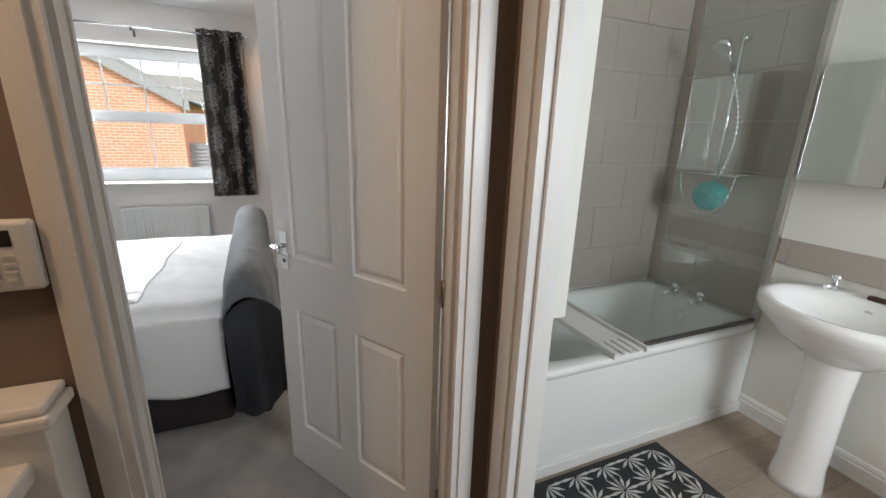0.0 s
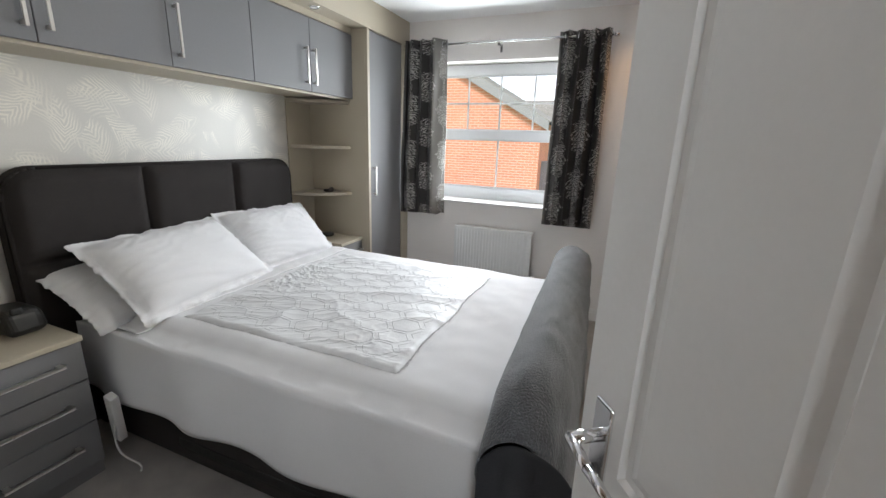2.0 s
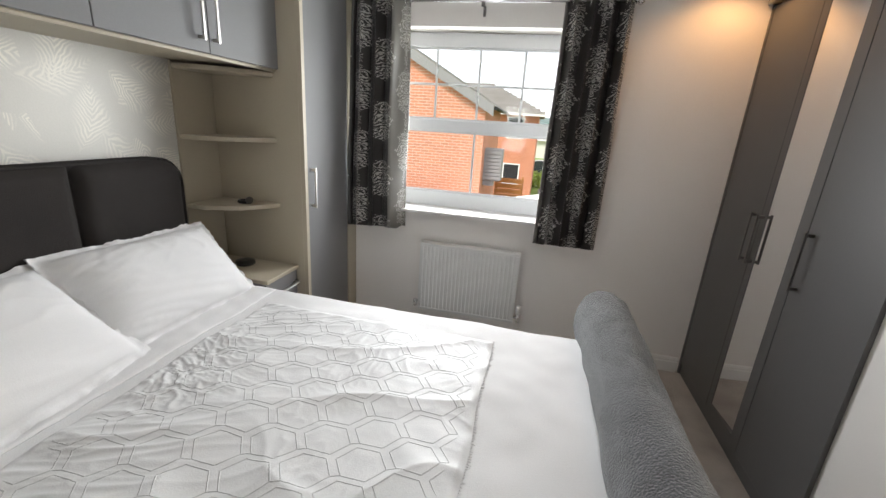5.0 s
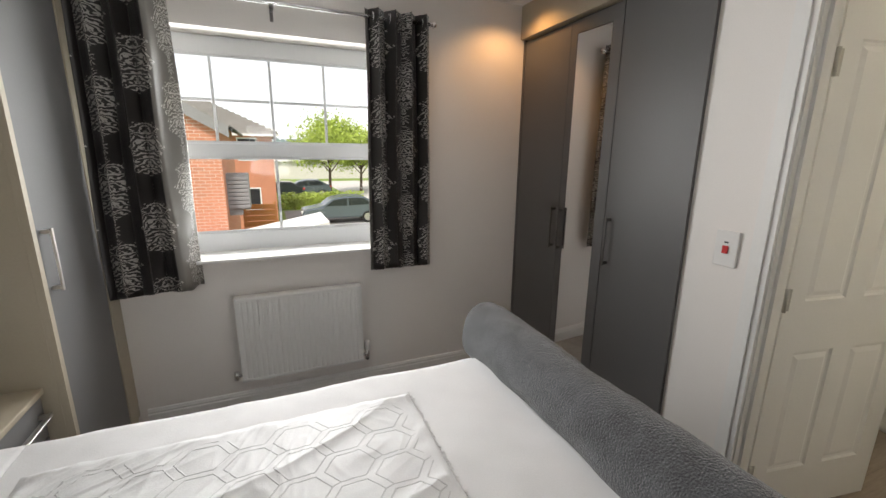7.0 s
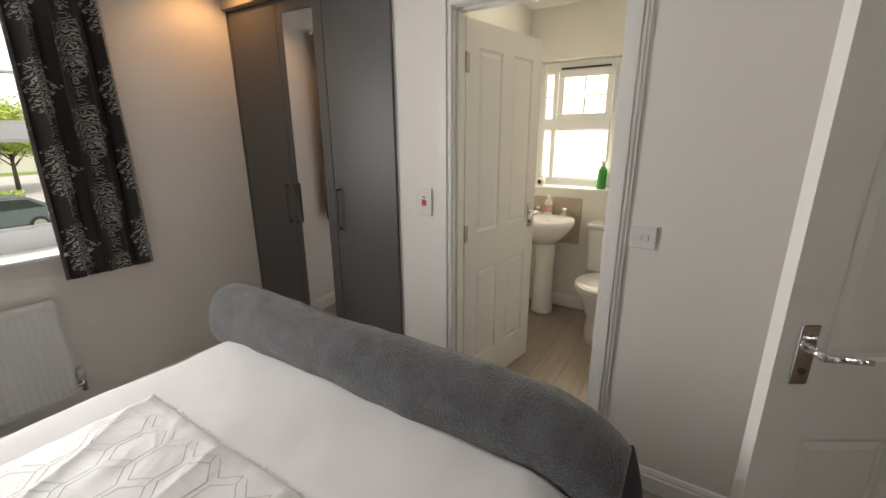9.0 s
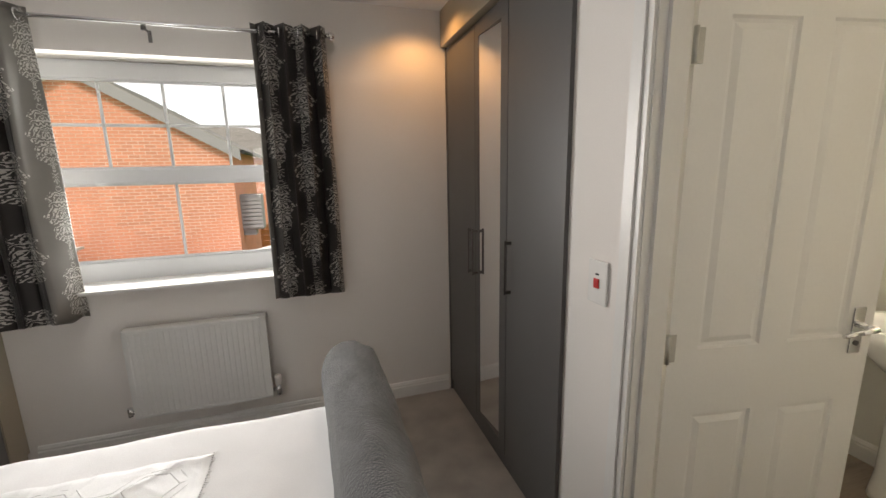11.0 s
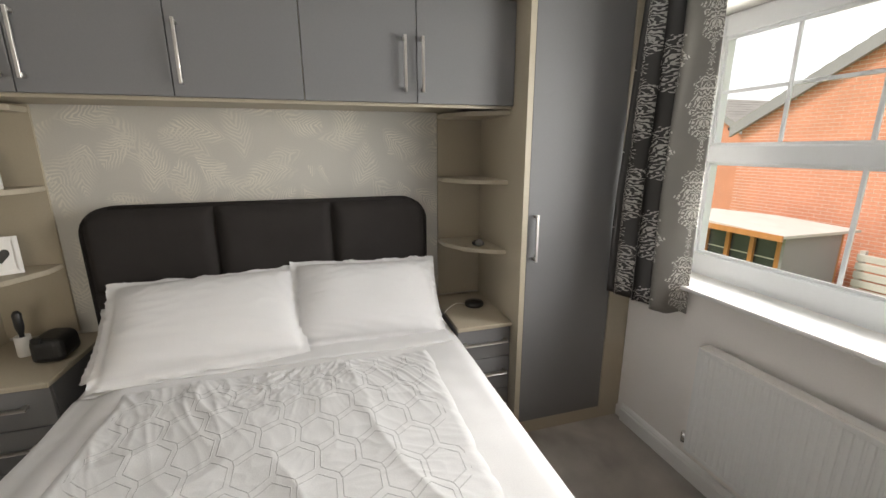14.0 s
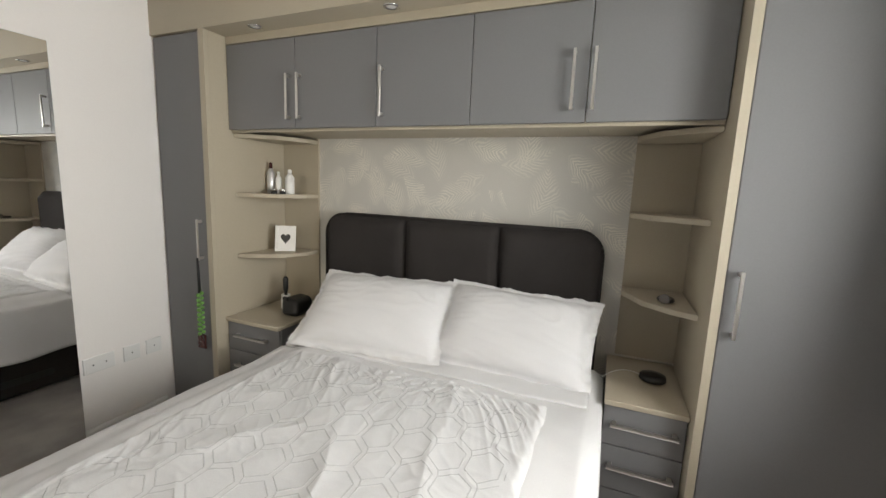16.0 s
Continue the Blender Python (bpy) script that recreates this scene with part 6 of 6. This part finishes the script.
for x in (-4.78, -3.4, -2.05):
    part("post", box(B(), x, x + 0.08, 12.231, 12.31, GZ, GZ + 2.05), FELT, fe2)


def car(x, y, label, paint, rz=0):
    u = thing("parked_car", (0, 0, 0), label, "car", "parked cars", m=pose(x, y, GZ + 0.02, 0, 0, rz))
    side = [(-2.15, 0.32), (-2.18, 0.62), (-2.0, 0.82), (-1.1, 0.95), (-0.55, 1.36), (0.2, 1.48), (1.2, 1.44), (1.85, 1.05), (2.12, 0.98), (2.18, 0.55), (2.12, 0.30)]
    b = poly(B(), side, "y", -0.85, 0.85)
    bmesh.ops.bevel(b, geom=b.edges[:], offset=0.07, segments=3, affect="EDGES")
    part("body", b, paint, u)
    for s in (-1, 1):
        for pts in ([(-0.95, 0.98), (-0.48, 1.31), (0.22, 1.40), (0.22, 0.98)], [(0.30, 0.98), (0.30, 1.40), (1.12, 1.37), (1.62, 1.02)]):
            part("side_window", poly(B(), pts, "y", *sorted((s * 0.848, s * 0.856))), DGLASS, u)
    for wx in (-1.35, 1.35):
        for s in (-1, 1):
            ty = part("wheel", cyl(B(), (wx, s * 0.70, 0.32), (wx, s * 0.875, 0.32), 0.32, n=24), TYRE, u)
            part("rim", cyl(B(), (wx, s * 0.8755, 0.32), (wx, s * 0.885, 0.32), 0.21, n=18), NICKEL, ty)
    part("headlight", box(B(), -2.185, -2.08, -0.75, -0.45, 0.62, 0.74, 0.02), PLAST, u)
    part("tail_light", box(B(), 2.05, 2.185, -0.858, -0.50, 0.82, 0.95, 0.02), RED, u)
    return u


car(2.6, 25.6, "grey-blue estate car parked on the road", CARM)
car(-0.6, 38.5, "dark car parked by the far house", DGLASS)
car(1.8, 40.5, "dark car parked by the far house", CARM)


def tree(x, y, hgt, seed):
    rnd = random.Random(seed)
    u = thing("garden_tree", (x, y, GZ), "bright green leafy street tree", "tree", "street trees")
    t_ = B()
    cyl(t_, (x, y, GZ), (x + 0.1, y, GZ + hgt * 0.45), 0.16, 0.09, n=10)
    tips = []
    for k in range(9):
        a = k * 2.4
        p0 = Vector((x + 0.1 * rnd.random(), y, GZ + hgt * (0.28 + 0.02 * k)))
        p1 = p0 + Vector((math.cos(a) * hgt * 0.26, math.sin(a) * hgt * 0.26, hgt * (0.22 + 0.14 * rnd.random())))
        cyl(t_, p0, p1, 0.06, 0.02, n=6)
        tips.append(p1)
    tips.append(Vector((x + 0.1, y, GZ + hgt * 0.86)))
    part("trunk", t_, BARK, u)
    vs, fs = [], []
    base = Vector(u["base"])
    for k in range(10000):
        c = rnd.choice(tips)
        p = c + Vector((rnd.gauss(0, 0.17), rnd.gauss(0, 0.17), rnd.gauss(0, 0.13))) * hgt * 0.62
        if p.z < GZ + hgt * 0.2:
            continue
        s = rnd.uniform(0.09, 0.18)
        d1 = Vector((rnd.gauss(0, 1), rnd.gauss(0, 1), rnd.gauss(0, 1))).normalized()
        d2 = d1.cross(Vector((rnd.gauss(0, 1), rnd.gauss(0, 1), rnd.gauss(0, 1)))).normalized()
        i = len(vs)
        vs += [p - d1 * s, p + d2 * s * 0.5, p + d1 * s, p - d2 * s * 0.5]
        fs.append((i, i + 1, i + 2, i + 3))
    me = bpy.data.meshes.new("crown")
    me.from_pydata([v - base for v in vs], [], fs)
    me.materials.append(LEAF)
    o = new("crown", me)
    o.parent = u
    return u


tree(3.9, 40.0, 7.0, 1)
tree(7.5, 44.0, 6.0, 2)
tree(12.5, 50.0, 6.5, 3)


def hedge(x0, x1, y0, y1, h_, seed):
    rnd = random.Random(seed)
    vs, fs = [], []
    base = Vector(((x0 + x1) / 2, (y0 + y1) / 2, GZ))
    for k in range(5000):
        p = Vector((rnd.uniform(x0, x1), rnd.uniform(y0, y1), GZ + rnd.uniform(0, h_) * (0.9 + 0.15 * math.sin(k))))
        s = rnd.uniform(0.05, 0.11)
        d1 = Vector((rnd.gauss(0, 1), rnd.gauss(0, 1), rnd.gauss(0, 1))).normalized()
        d2 = d1.cross(Vector((rnd.gauss(0, 1), rnd.gauss(0, 1), rnd.gauss(0, 1)))).normalized()
        i = len(vs)
        vs += [p - d1 * s - base, p + d2 * s * 0.6 - base, p + d1 * s - base, p - d2 * s * 0.6 - base]
        fs.append((i, i + 1, i + 2, i + 3))
    me = bpy.data.meshes.new("hedge")
    me.from_pydata(vs, [], fs)
    me.materials.append(LEAF)
    o = new("hedge", me)
    o.location = base
    return tagged(o, "clipped bright green hedge beside the road", "hedge")


hedge(-1.0, 5.2, 31.6, 32.6, 1.1, 5)
hedge(0.5, 4.6, 27.5 + 4.0, 28.2 + 3.3, 0.8, 6)
far = thing("far_house", (14, 70, GZ), "low pale building far behind the trees", "building")
part("wall", box(B(), -2, 26, 66, 74, GZ, 0.2), mat("pale_render", (0.6, 0.58, 0.54), 0.9, var=0.08, bump=0.05), far)
part("roof", poly(B(), [(65.5, 0.2), (74.5, 0.2), (70, 1.8)], "x", -2.4, 26.4), FELT, far)
hb2 = B()
sheet(hb2, 60, 4, lambda u, v: (-900 + 1800 * u, 700 + 160 * v, GZ - 5 + v * (34 + 22 * noise.noise(Vector((u * 5, 0.3, 0))) + 8 * noise.noise(Vector((u * 19, 2.3, 0))))))
tagged(new("backdrop", mesh_of("backdrop", hb2, HILL)), "hazy wooded hills on the horizon", "backdrop", kind="structure")

# ---- tiles and planks ----
planks(fe, 0.605, 2.349, 1.961, 3.164)
planks(fb, 0.661, 2.349, 0.0, 1.15)


def wall_tiles(parent, along, fixed, a0, a1, z0, z1, w, h_):
    row, z = 0, z0
    while z < z1 - 0.02:
        a = a0 - (w / 2 if row % 2 else 0)
        while a < a1 - 0.005:
            p, q, zt = max(a, a0), min(a + w, a1), min(z + h_, z1)
            if q - p > 0.01:
                bm = B()
                if along == "x":
                    box(bm, p + 0.001, q - 0.001, fixed - 0.008, fixed, z + 0.001, zt - 0.001)
                else:
                    box(bm, fixed - 0.008, fixed, p + 0.001, q - 0.001, z + 0.001, zt - 0.001)
                part("tile", bm, TILE, parent)
            a += w
        z += h_
        row += 1


wall_tiles(wd, "x", 1.8595, 0.81, 2.339, 0.531, 2.3, 0.40, 0.25)
wall_tiles(wf, "y", 2.3495, 1.15, 1.85, 0.531, 2.3, 0.40, 0.25)
wall_tiles(wf, "y", 2.3495, 0.30, 1.145, 0.86, 0.985, 0.40, 0.125)
